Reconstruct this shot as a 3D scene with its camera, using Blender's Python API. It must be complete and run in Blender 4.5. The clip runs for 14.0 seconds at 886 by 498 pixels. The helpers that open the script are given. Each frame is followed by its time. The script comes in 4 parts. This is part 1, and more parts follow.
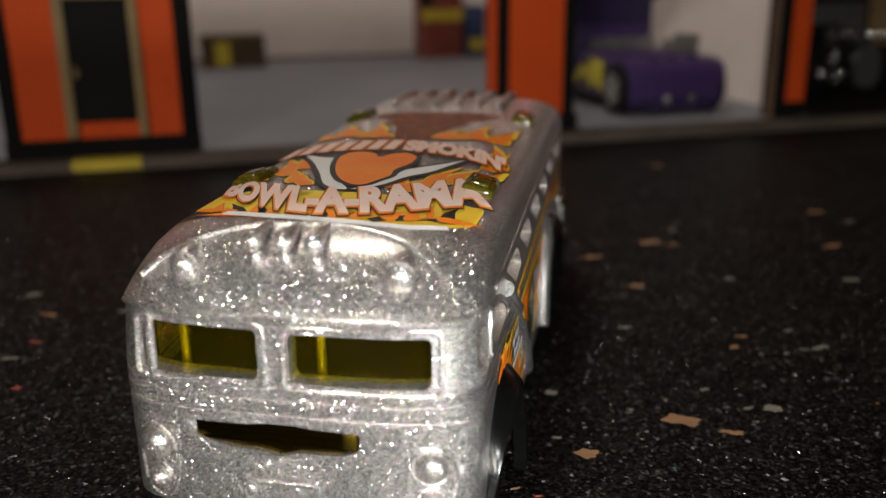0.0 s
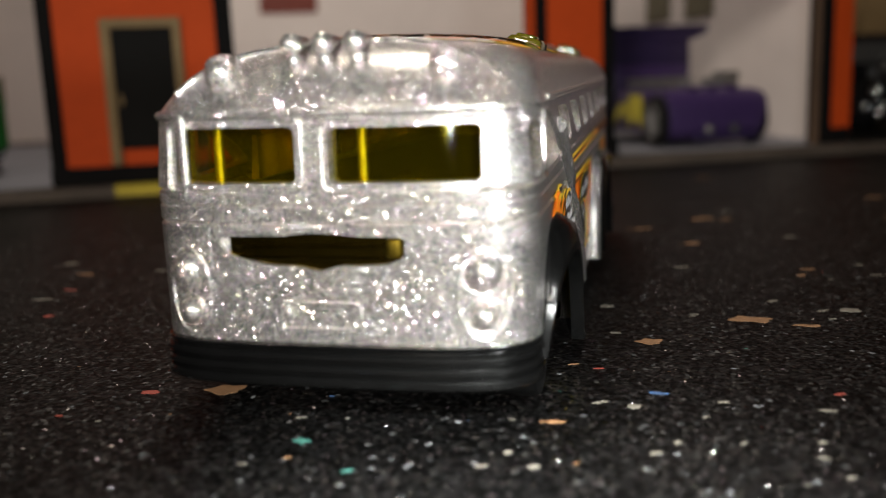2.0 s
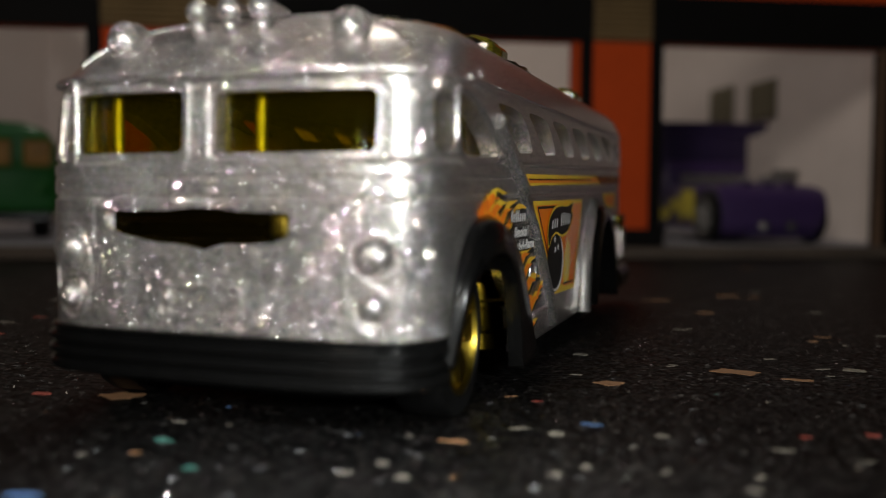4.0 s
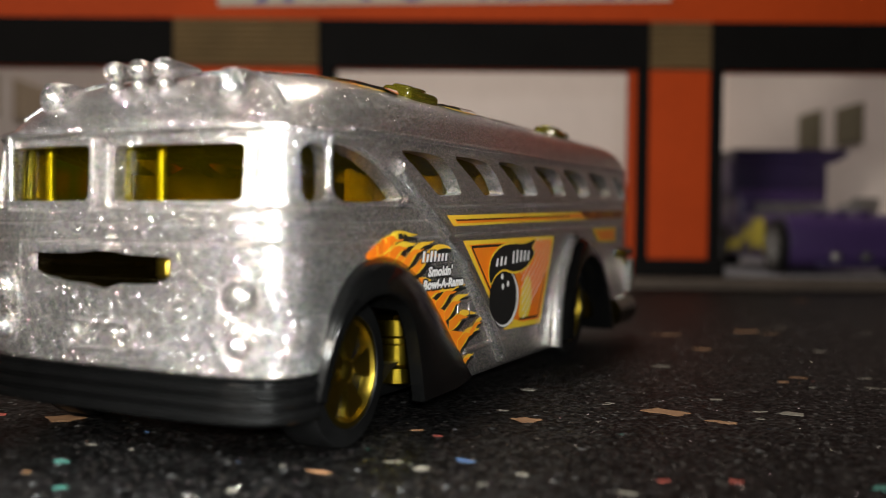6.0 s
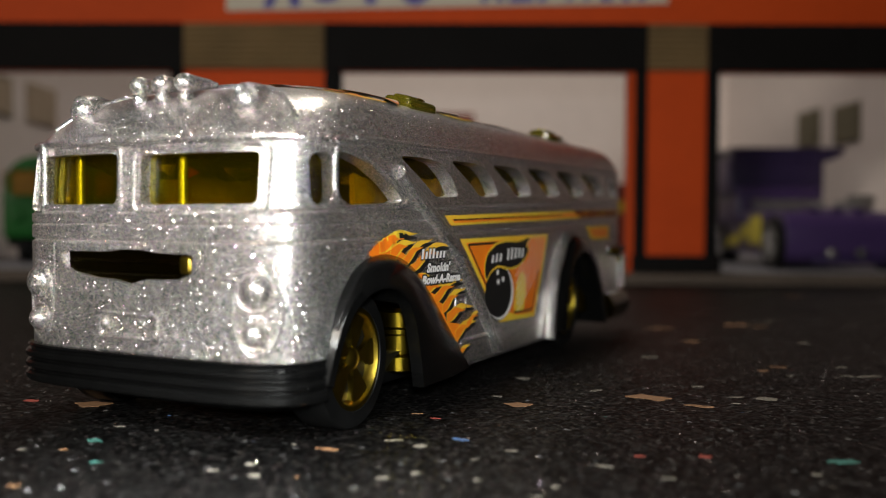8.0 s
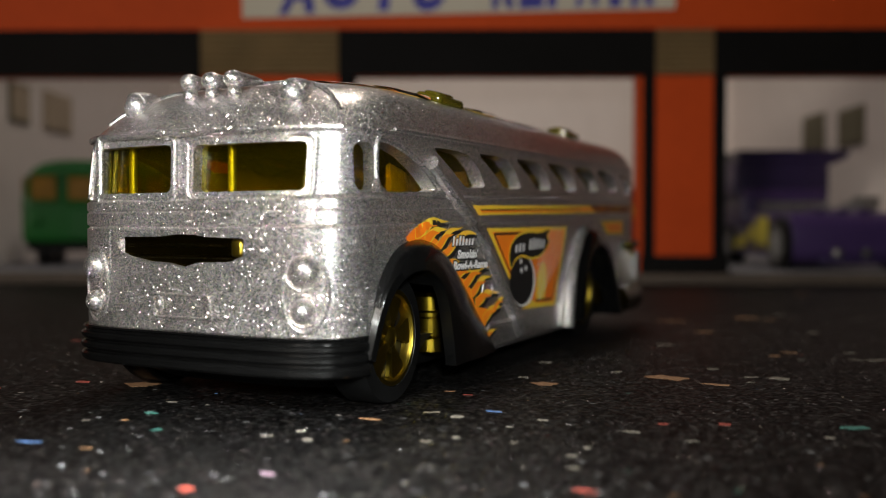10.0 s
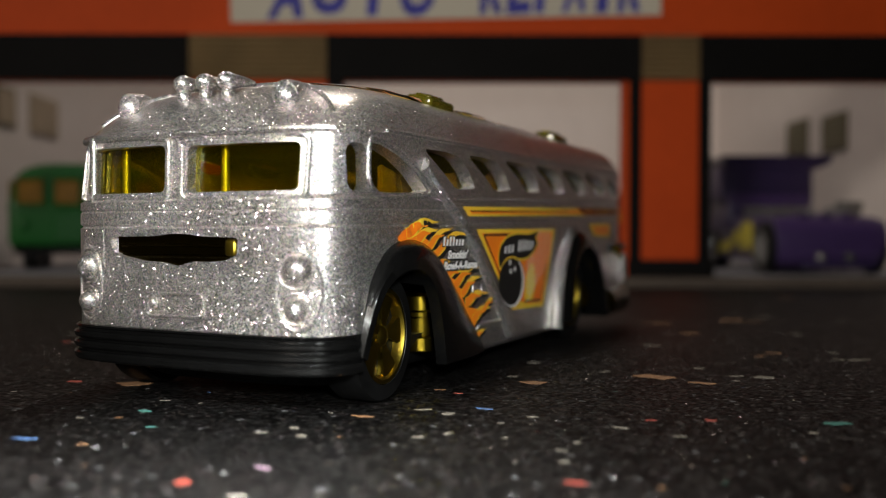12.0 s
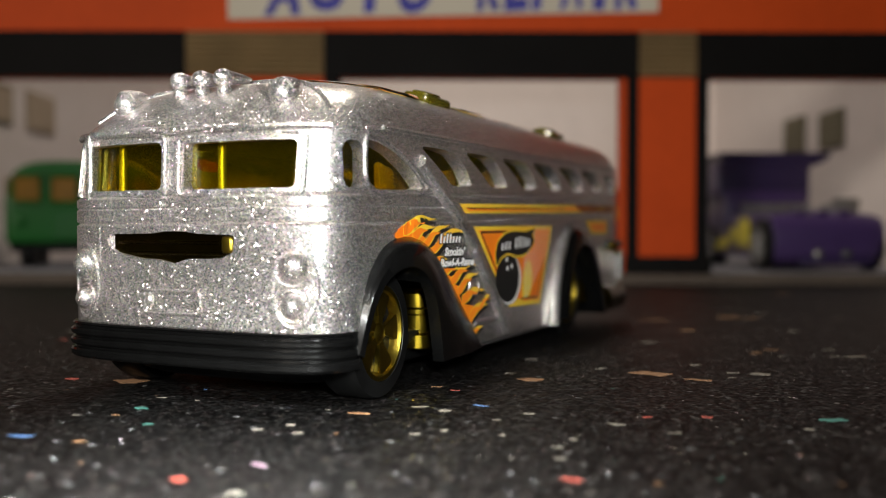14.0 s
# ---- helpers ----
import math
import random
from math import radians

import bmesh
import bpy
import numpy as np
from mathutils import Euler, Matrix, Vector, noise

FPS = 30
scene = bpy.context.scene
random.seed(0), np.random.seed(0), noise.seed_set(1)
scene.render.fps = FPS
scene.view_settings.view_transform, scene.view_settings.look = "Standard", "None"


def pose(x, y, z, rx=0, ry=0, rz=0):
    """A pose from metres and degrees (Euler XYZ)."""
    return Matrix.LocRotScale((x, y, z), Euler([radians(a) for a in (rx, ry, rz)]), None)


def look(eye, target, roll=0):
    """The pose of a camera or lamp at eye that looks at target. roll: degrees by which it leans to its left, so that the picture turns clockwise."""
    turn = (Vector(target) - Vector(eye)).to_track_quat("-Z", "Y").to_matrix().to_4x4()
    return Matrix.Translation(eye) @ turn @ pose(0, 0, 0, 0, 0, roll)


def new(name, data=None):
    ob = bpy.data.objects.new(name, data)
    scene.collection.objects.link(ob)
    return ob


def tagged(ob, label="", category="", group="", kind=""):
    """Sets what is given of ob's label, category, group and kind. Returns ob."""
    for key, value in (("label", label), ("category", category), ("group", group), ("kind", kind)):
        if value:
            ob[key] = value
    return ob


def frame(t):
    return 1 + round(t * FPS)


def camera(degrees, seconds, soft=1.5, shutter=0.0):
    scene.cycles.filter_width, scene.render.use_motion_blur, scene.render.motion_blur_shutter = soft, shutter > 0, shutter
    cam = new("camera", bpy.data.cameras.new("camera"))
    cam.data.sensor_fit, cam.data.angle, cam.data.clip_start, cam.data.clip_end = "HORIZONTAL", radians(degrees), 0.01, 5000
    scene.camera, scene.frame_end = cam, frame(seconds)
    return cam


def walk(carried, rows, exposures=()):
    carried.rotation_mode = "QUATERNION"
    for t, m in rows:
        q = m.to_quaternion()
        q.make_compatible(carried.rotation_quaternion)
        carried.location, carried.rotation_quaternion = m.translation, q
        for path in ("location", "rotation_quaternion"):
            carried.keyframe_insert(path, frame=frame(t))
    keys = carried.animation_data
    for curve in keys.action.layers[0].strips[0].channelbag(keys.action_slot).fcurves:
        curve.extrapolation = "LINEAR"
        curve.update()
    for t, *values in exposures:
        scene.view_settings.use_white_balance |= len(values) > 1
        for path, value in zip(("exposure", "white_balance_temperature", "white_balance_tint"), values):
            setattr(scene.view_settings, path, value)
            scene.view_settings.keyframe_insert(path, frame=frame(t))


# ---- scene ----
cam = camera(52.7, 14.0, soft=1.1)
# seconds; the eye in millimetres; yaw, pitch and roll in degrees
PATH = [
    (0, -0.34, 0.08, 49.28, -14.42, -17.29, -0.61),
    (0.5, -2.42, 0.49, 44.01, -13.56, -13.69, -1.20),
    (1, -5.39, -3.03, 40.88, -14.59, -14.72, -1.55),
    (1.5, -4.92, -2.97, 33.60, -13.65, -12.66, -1.82),
    (2, -1.75, -0.63, 25.46, -11.96, -10.31, -2.21),
    (2.5, 1.57, 1.22, 20.84, -10.75, -6.58, -0.83),
    (3, 5.05, 3.41, 16.23, -9.45, -4.33, 0.59),
    (3.5, 7.19, 3.87, 15.96, -8.60, -3.33, 0.58),
    (4, 11.33, 3.63, 15.74, -7.15, -3.09, 0.40),
    (4.2, 13.39, 3.48, 16.00, -6.53, -2.88, 0.52),
    (6.3, 28.53, -1.51, 17.37, 0.61, -1.59, 0.36),
    (6.5, 27.92, -1.97, 17.11, 0.61, -1.77, 0.25),
    (7, 27.50, -4.40, 17.17, 0.33, -1.75, 0.31),
    (7.5, 28.44, -5.96, 17.28, 0.45, -1.86, 0.35),
    (8, 28.88, -7.27, 17.56, 0.60, -1.77, 0.29),
    (8.5, 28.45, -9.35, 16.95, 0.89, -1.63, 0.05),
    (9, 27.45, -10.74, 16.23, 0.91, -1.59, 0.02),
    (11.5, 26.03, -13.13, 15.27, 0.35, -0.67, 0.19),
    (12, 25.96, -13.33, 15.07, -0.03, -0.86, 0.11),
    (12.5, 26.05, -13.39, 15.03, -0.17, -1.08, 0.04),
    (13, 26.07, -13.37, 15.02, -0.21, -1.22, 0.04),
    (13.5, 26.06, -13.38, 15.13, -0.17, -1.36, 0.05),
    (14, 26.05, -13.37, 15.08, -0.18, -1.05, 0.08),
]
walk(cam, [(t, pose(x / 1000, y / 1000, z / 1000, 90 + pitch, 0, yaw) @ pose(0, 0, 0, 0, 0, roll)) for t, x, y, z, yaw, pitch, roll in PATH],
     exposures=[(0.0, -0.12), (1.0, 0.0), (2.0, 0.05), (2.5, -0.45), (3.0, -0.7), (3.5, -0.85), (4.2, -0.95), (6.3, 0.1), (7.5, -0.1), (8.5, -0.35), (9.2, -0.4), (11.3, -0.45), (12.0, -0.4), (12.6, 0.0), (13.0, 0.12), (14.0, 0.12)])

cam.data.dof.use_dof = True
cam.data.dof.focus_distance = 0.084
cam.data.dof.aperture_fstop = 24.0

# ---- world and lamps ----
MM = 0.001
world = bpy.data.worlds.new("room_air")
scene.world = world
world.use_nodes = True
world.node_tree.nodes["Background"].inputs[0].default_value = (0.5, 0.45, 0.42, 1)
world.node_tree.nodes["Background"].inputs[1].default_value = 0.03


def area_lamp(name, eye, target, watts, size, colour, spread=180):
    data = bpy.data.lights.new(name, "AREA")
    data.energy, data.size, data.color, data.shape = watts, size, colour, "DISK"
    data.spread = radians(spread)
    ob = new(name, data)
    ob.matrix_world = look(eye, target)
    return ob


area_lamp("hanging_lamp_glow", (0.025, 0.315, 0.40), (0.03, 0.32, 0), 0.66, 0.10, (1, 0.90, 0.775))
area_lamp("room_light_glow", (-0.50, -0.75, 0.36), (-0.02, 0.2, 0), 5.2, 0.2, (1, 0.90, 0.775))
# low and side: two fixed, unseen lamps for one phone torch that moves
area_lamp("phone_torch_low", (-0.012, -0.012, 0.028), (0.004, 0.10, 0.012), 0.019, 0.008, (0.97, 1.0, 0.975))
area_lamp("phone_torch_side", (0.031, -0.024, 0.028), (0.026, 0.10, 0.015), 0.048, 0.008, (0.97, 1.0, 0.975), 100)
# added fill lamps without a source: near floor, then roof front
area_lamp("near_floor_fill", (0.010, 0.000, 0.046), (0.012, 0.028, 0.000), 0.07, 0.008, (0.97, 1.0, 0.975), 58)
area_lamp("roof_front_fill", (-0.006, -0.012, 0.062), (0.002, 0.075, 0.024), 0.0055, 0.008, (0.97, 1.0, 0.975), 45)
scene.view_settings.exposure = 0.0

# ---- materials ----
from mathutils.bvhtree import BVHTree


def mat(name, colour, rough=0.5, metal=0.0, noise_scale=0, noise_amount=0.0, colour2=None, bump=0.0, bump_scale=0, coat=0.0, transmission=0.0, spec=0.5):
    m = bpy.data.materials.new(name)
    m.use_nodes = True
    nt = m.node_tree
    b = nt.nodes["Principled BSDF"]
    b.inputs["Base Color"].default_value = (*colour, 1)
    b.inputs["Roughness"].default_value = rough
    b.inputs["Metallic"].default_value = metal
    b.inputs["Coat Weight"].default_value = coat
    b.inputs["Coat Roughness"].default_value = 0.08
    b.inputs["Transmission Weight"].default_value = transmission
    b.inputs["Specular IOR Level"].default_value = spec
    if noise_scale or bump:
        tc = nt.nodes.new("ShaderNodeTexCoord")
    if noise_scale:
        n1 = nt.nodes.new("ShaderNodeTexNoise")
        n1.inputs["Scale"].default_value, n1.inputs["Detail"].default_value = noise_scale, 8
        nt.links.new(tc.outputs["Object"], n1.inputs["Vector"])
        n2 = nt.nodes.new("ShaderNodeTexNoise")
        n2.inputs["Scale"].default_value, n2.inputs["Detail"].default_value = noise_scale * 14, 3
        nt.links.new(tc.outputs["Object"], n2.inputs["Vector"])
        add = nt.nodes.new("ShaderNodeMath")
        add.operation = "MULTIPLY_ADD"
        nt.links.new(n2.outputs["Fac"], add.inputs[0])
        add.inputs[1].default_value = 0.5
        nt.links.new(n1.outputs["Fac"], add.inputs[2])
        ramp = nt.nodes.new("ShaderNodeMapRange")
        ramp.inputs[1].default_value, ramp.inputs[2].default_value = 0.5, 1.0
        nt.links.new(add.outputs[0], ramp.inputs[0])
        mix = nt.nodes.new("ShaderNodeMix")
        mix.data_type = "RGBA"
        mix.inputs["A"].default_value = (*colour, 1)
        c2 = colour2 or tuple(c * (1 - noise_amount) for c in colour)
        mix.inputs["B"].default_value = (*c2, 1)
        nt.links.new(ramp.outputs[0], mix.inputs["Factor"])
        nt.links.new(mix.outputs["Result"], b.inputs["Base Color"])
    if bump:
        n3 = nt.nodes.new("ShaderNodeTexNoise")
        n3.inputs["Scale"].default_value, n3.inputs["Detail"].default_value = bump_scale, 4
        nt.links.new(tc.outputs["Object"], n3.inputs["Vector"])
        bp = nt.nodes.new("ShaderNodeBump")
        bp.inputs["Strength"].default_value, bp.inputs["Distance"].default_value = bump, 0.3 / bump_scale
        nt.links.new(n3.outputs["Fac"], bp.inputs["Height"])
        nt.links.new(bp.outputs["Normal"], b.inputs["Normal"])
    return m


def flakes(m, scale, amount, share, shine, rough=0.2, tint=0.0):
    """Small mirror facets, each tilted its own way, over the plain surface."""
    nt = m.node_tree
    tc = nt.nodes.new("ShaderNodeTexCoord")
    v = nt.nodes.new("ShaderNodeTexVoronoi")
    v.inputs["Scale"].default_value = scale
    nt.links.new(tc.outputs["Object"], v.inputs["Vector"])
    geo = nt.nodes.new("ShaderNodeNewGeometry")
    sub = nt.nodes.new("ShaderNodeVectorMath")
    sub.operation = "SUBTRACT"
    nt.links.new(v.outputs["Color"], sub.inputs[0])
    sub.inputs[1].default_value = (0.5, 0.5, 0.5)
    sc = nt.nodes.new("ShaderNodeVectorMath")
    sc.operation = "SCALE"
    nt.links.new(sub.outputs[0], sc.inputs[0])
    sc.inputs["Scale"].default_value = amount
    ad = nt.nodes.new("ShaderNodeVectorMath")
    nt.links.new(sc.outputs[0], ad.inputs[0])
    nt.links.new(geo.outputs["Normal"], ad.inputs[1])
    nm = nt.nodes.new("ShaderNodeVectorMath")
    nm.operation = "NORMALIZE"
    nt.links.new(ad.outputs[0], nm.inputs[0])
    wn = nt.nodes.new("ShaderNodeTexWhiteNoise")
    nt.links.new(v.outputs["Color"], wn.inputs["Vector"])
    pick = nt.nodes.new("ShaderNodeMapRange")
    pick.inputs[1].default_value, pick.inputs[2].default_value = 1 - share, 1 - share + 0.02
    pick.inputs[3].default_value, pick.inputs[4].default_value = 0.0, shine
    nt.links.new(wn.outputs["Value"], pick.inputs[0])
    hue = nt.nodes.new("ShaderNodeMix")
    hue.data_type = "RGBA"
    hue.inputs["Factor"].default_value = tint
    hue.inputs["A"].default_value = (1, 1, 1, 1)
    nt.links.new(wn.outputs["Color"], hue.inputs["B"])
    col = nt.nodes.new("ShaderNodeVectorMath")
    col.operation = "SCALE"
    nt.links.new(hue.outputs["Result"], col.inputs[0])
    nt.links.new(pick.outputs[0], col.inputs["Scale"])
    gl = nt.nodes.new("ShaderNodeBsdfGlossy")
    gl.inputs["Roughness"].default_value = rough
    nt.links.new(col.outputs[0], gl.inputs["Color"])
    nt.links.new(nm.outputs[0], gl.inputs["Normal"])
    both = nt.nodes.new("ShaderNodeAddShader")
    end = nt.nodes["Material Output"].inputs["Surface"]
    nt.links.new(end.links[0].from_socket, both.inputs[0])
    nt.links.new(gl.outputs[0], both.inputs[1])
    nt.links.new(both.outputs[0], end)
    return m


def speckle(m, scale, dark, light, power, tint=0.0):
    """Grains of uneven brightness in the base colour: most are dark, a few are light."""
    nt = m.node_tree
    tc = nt.nodes.new("ShaderNodeTexCoord")
    v = nt.nodes.new("ShaderNodeTexVoronoi")
    v.inputs["Scale"].default_value = scale
    nt.links.new(tc.outputs["Object"], v.inputs["Vector"])
    wn = nt.nodes.new("ShaderNodeTexWhiteNoise")
    nt.links.new(v.outputs["Color"], wn.inputs["Vector"])
    pw = nt.nodes.new("ShaderNodeMath")
    pw.operation = "POWER"
    nt.links.new(wn.outputs["Value"], pw.inputs[0])
    pw.inputs[1].default_value = power
    mx = nt.nodes.new("ShaderNodeMix")
    mx.data_type = "RGBA"
    nt.links.new(pw.outputs[0], mx.inputs["Factor"])
    mx.inputs["A"].default_value, mx.inputs["B"].default_value = (*dark, 1), (*light, 1)
    hue = nt.nodes.new("ShaderNodeMix")
    hue.data_type, hue.blend_type = "RGBA", "OVERLAY"
    hue.inputs["Factor"].default_value = tint
    nt.links.new(mx.outputs["Result"], hue.inputs["A"])
    nt.links.new(wn.outputs["Color"], hue.inputs["B"])
    nt.links.new(hue.outputs["Result"], nt.nodes["Principled BSDF"].inputs["Base Color"])
    return m


SILVER = mat("silver_flake_paint", (0.3, 0.3, 0.29), 0.30, 0.84, coat=0.15)
flakes(SILVER, 18000, 1.3, 0.30, 0.85, 0.09, 0.5)
flakes(SILVER, 26000, 1.8, 0.5, 0.3, 0.22)
speckle(SILVER, 18500, (0.095, 0.099, 0.095), (0.74, 0.76, 0.72), 3.2, 0.3)
BLACK_PLASTIC = mat("black_plastic", (0.0035, 0.0035, 0.0035), 0.2, 0, 500, 0.4, spec=0.42, bump=0.1, bump_scale=2500)
BLACK_CHASSIS = mat("black_chassis", (0.006, 0.006, 0.006), 0.6, spec=0.12)
RUBBER = mat("tyre_plastic", (0.005, 0.005, 0.005), 0.45, 0, 600, 0.4, spec=0.25)
GOLD = mat("gold_chrome", (0.50, 0.35, 0.03), 0.16, 1.0, 700, 0.2)
GOLD_DULL = mat("gold_rim_paint", (0.34, 0.24, 0.03), 0.3, 1.0, 700, 0.3)
AMBER = mat("amber_clear_plastic", (0.56, 0.43, 0.007), 0.05, 0, transmission=0.994)
AMBER.node_tree.nodes["Principled BSDF"].inputs["IOR"].default_value = 1.18
AMBER_DARK = mat("dark_amber_plastic", (0.12, 0.10, 0.008), 0.08, 0, transmission=0.55, spec=0.6)
AMBER_GLOW_LINER = mat("amber_glow_liner", (0.19, 0.11, 0.005), 0.2, 0, 350, 0.5)
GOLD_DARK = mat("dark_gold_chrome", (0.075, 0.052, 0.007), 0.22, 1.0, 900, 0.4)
DECAL_ORANGE = mat("decal_orange", (0.85, 0.17, 0.008), 0.35, 0, 120, 0.0, (0.85, 0.28, 0.015))
DECAL_YELLOW = mat("decal_yellow", (0.80, 0.58, 0.04), 0.4, 0, 120, 0.0, (0.82, 0.42, 0.03))
DECAL_BLACK = mat("decal_black", (0.01, 0.01, 0.01), 0.4)
DECAL_WHITE = mat("decal_white", (0.75, 0.72, 0.70), 0.4)
DECAL_PINK = mat("decal_pink_white", (0.84, 0.68, 0.62), 0.35, 0, 200, 0.0, (0.84, 0.52, 0.40))
DECAL_COPPER = mat("decal_copper", (0.40, 0.085, 0.012), 0.45, 0.3, 1400, 0.9)
nt = DECAL_COPPER.node_tree
speck = nt.nodes.new("ShaderNodeTexNoise")
speck.inputs["Scale"].default_value, speck.inputs["Detail"].default_value = 1800, 4
fade = nt.nodes.new("ShaderNodeMapRange")
fade.inputs[1].default_value, fade.inputs[2].default_value = 0.36, 0.50
nt.links.new(nt.nodes.new("ShaderNodeTexCoord").outputs["Object"], speck.inputs["Vector"])
nt.links.new(speck.outputs["Fac"], fade.inputs[0])
nt.links.new(fade.outputs[0], nt.nodes["Principled BSDF"].inputs["Alpha"])
CARD_ORANGE = mat("orange_card", (0.52, 0.060, 0.006), 0.7, 0, 30, 0.18, bump=0.2, bump_scale=900, spec=0.2)
CARD_BLACK = mat("black_card", (0.008, 0.0075, 0.0075), 0.7, 0, 40, 0.3, bump=0.2, bump_scale=900, spec=0.05)
CARD_CHARCOAL = mat("charcoal_card", (0.010, 0.0095, 0.009), 0.8, 0, 60, 0.3, spec=0.1, bump=0.2, bump_scale=900)
CARD_BROWN = mat("brown_corrugated_card", (0.26, 0.175, 0.08), 0.8, 0, 60, 0.35, bump=0.3, bump_scale=900)
CARD_EDGE = mat("raw_card_edge", (0.13, 0.075, 0.045), 0.85, 0, 60, 0.35)
CARD_WHITE = mat("white_card_wall", (0.73, 0.65, 0.62), 0.75, 0, 8, 0.12, bump=0.15, bump_scale=600)
CARD_GREY = mat("grey_card_floor", (0.19, 0.19, 0.22), 0.6, 0, 20, 0.2, bump=0.15, bump_scale=600)
PAPER = mat("sign_paper", (0.56, 0.51, 0.42), 0.8, 0, 40, 0.1)
INK_BLUE = mat("blue_marker", (0.05, 0.05, 0.36), 0.7, 0, 200, 0.4)
KERB_TAN = mat("kerb_raw_card", (0.095, 0.072, 0.057), 0.85, 0, 40, 0.4)
YELLOW_PAINT = mat("yellow_paint", (0.52, 0.40, 0.03), 0.7, 0, 120, 0.3)
FLAME_YELLOW = mat("flame_yellow_print", (0.62, 0.52, 0.04), 0.5, 0, 200, 0.3)
RIM_GREY = mat("grey_rim_plastic", (0.42, 0.41, 0.40), 0.45, 0.3, 300, 0.3)
PURPLE = mat("purple_plastic", (0.045, 0.024, 0.095), 0.35, 0, 60, 0.2)
PURPLE_DARK = mat("dark_purple_plastic", (0.024, 0.015, 0.058), 0.35, 0, 60, 0.2)
GREEN = mat("green_enamel", (0.006, 0.085, 0.011), 0.35, 0, 60, 0.25, spec=0.25)
SMOKE_AMBER = mat("amber_window", (0.20, 0.10, 0.008), 0.35, 0, 300, 0.4, spec=0.2)
BLACK_GLOSS = mat("black_gloss_enamel", (0.006, 0.006, 0.007), 0.12)
CHROME = mat("chrome", (0.75, 0.75, 0.75), 0.1, 1.0)
STEEL = mat("worn_steel", (0.30, 0.29, 0.28), 0.4, 0.8, 300, 0.4)
GREY_GLASS = mat("grey_glass", (0.045, 0.045, 0.045), 0.15)
RED_PAINT = mat("red_card", (0.20, 0.035, 0.02), 0.6, 0, 60, 0.3)
CRATE_BROWN = mat("dark_crate_card", (0.085, 0.055, 0.02), 0.8, 0, 60, 0.35)
BLUE_PAINT = mat("blue_card", (0.018, 0.035, 0.11), 0.6, 0, 60, 0.3)
CREAM = mat("cream_frame_card", (0.42, 0.33, 0.24), 0.7, 0, 60, 0.2)
WINDOW_TAN = mat("window_pane_card", (0.155, 0.135, 0.085), 0.7, 0, 80, 0.25)
WALL_PAINT = mat("room_wall_paint", (0.22, 0.20, 0.18), 0.9, 0, 2, 0.1)
FLOOR_MAT = mat("black_flecked_floor", (0.004, 0.004, 0.004), 0.5, bump=1.0, bump_scale=1600, spec=0.05)
flakes(FLOOR_MAT, 2600, 1.5, 0.5, 0.03, 0.45)
flakes(FLOOR_MAT, 6500, 1.5, 0.08, 0.07, 0.2, 0.25)
speckle(FLOOR_MAT, 3600, (0.0009, 0.0008, 0.0008), (0.030, 0.027, 0.025), 16.0, 0.1)
FLECK = {
    "grey": mat("grey_grit", (0.05, 0.047, 0.043), 0.7, 0, 900, 0.5),
    "beige": mat("beige_fleck", (0.20, 0.18, 0.145), 0.7, 0, 600, 0.3),
    "tan": mat("tan_fleck", (0.30, 0.155, 0.07), 0.7, 0, 600, 0.35),
    "red": mat("red_fleck", (0.30, 0.05, 0.03), 0.7, 0, 600, 0.3),
    "blue": mat("blue_fleck", (0.06, 0.13, 0.28), 0.7, 0, 600, 0.3),
    "teal": mat("teal_fleck", (0.045, 0.17, 0.14), 0.7, 0, 600, 0.3),
    "pink": mat("pink_fleck", (0.26, 0.17, 0.22), 0.7, 0, 600, 0.3),
}


# ---- mesh helpers; every measure in millimetres ----
def part(name, bm, material, parent=None, label="", angle=35.0, **tags):
    me = bpy.data.meshes.new(name)
    bmesh.ops.recalc_face_normals(bm, faces=bm.faces)
    for v in bm.verts:
        v.co *= MM
    for f in bm.faces:
        f.smooth = True
    bm.to_mesh(me)
    bm.free()
    me.set_sharp_from_angle(angle=radians(angle))
    me.materials.append(material)
    ob = new(name, me)
    if parent is not None:
        ob.parent = parent
    tagged(ob, label, **tags)
    return ob


def thing(name, m, label, category, **tags):
    ob = new(name)
    ob.matrix_world = m
    ob.empty_display_size = 0.01
    return tagged(ob, label, category, **tags)


def at_mm(x, y, z, rz=0):
    return pose(x * MM, y * MM, z * MM, 0, 0, rz)


def box(bm, x0, x1, y0, y1, z0, z1, bevel=0.0, segments=1):
    """A box, added to bm or to a new bmesh."""
    one = bmesh.new()
    bmesh.ops.create_cube(one, size=1)
    for v in one.verts:
        v.co = Vector(((x0 + x1) / 2 + v.co.x * (x1 - x0), (y0 + y1) / 2 + v.co.y * (y1 - y0), (z0 + z1) / 2 + v.co.z * (z1 - z0)))
    if bevel:
        bmesh.ops.bevel(one, geom=one.edges[:], offset=bevel, segments=segments, profile=0.6, affect="EDGES")
    return merge(bm, one)


def merge(bm, one):
    if bm is None:
        return one
    me = bpy.data.meshes.new("tmp")
    one.to_mesh(me)
    one.free()
    bm.from_mesh(me)
    bpy.data.meshes.remove(me)
    return bm


def loft(rings, closed_ring=True, cap=True, bm=None):
    bm = bm or bmesh.new()
    rows = [[bm.verts.new(p) for p in r] for r in rings]
    n = len(rows[0])
    for a, b in zip(rows, rows[1:]):
        for i in range(n if closed_ring else n - 1):
            j = (i + 1) % n
            bm.faces.new((a[i], a[j], b[j], b[i]))
    if cap:
        bm.faces.new(rows[0][::-1])
        bm.faces.new(rows[-1])
    return bm


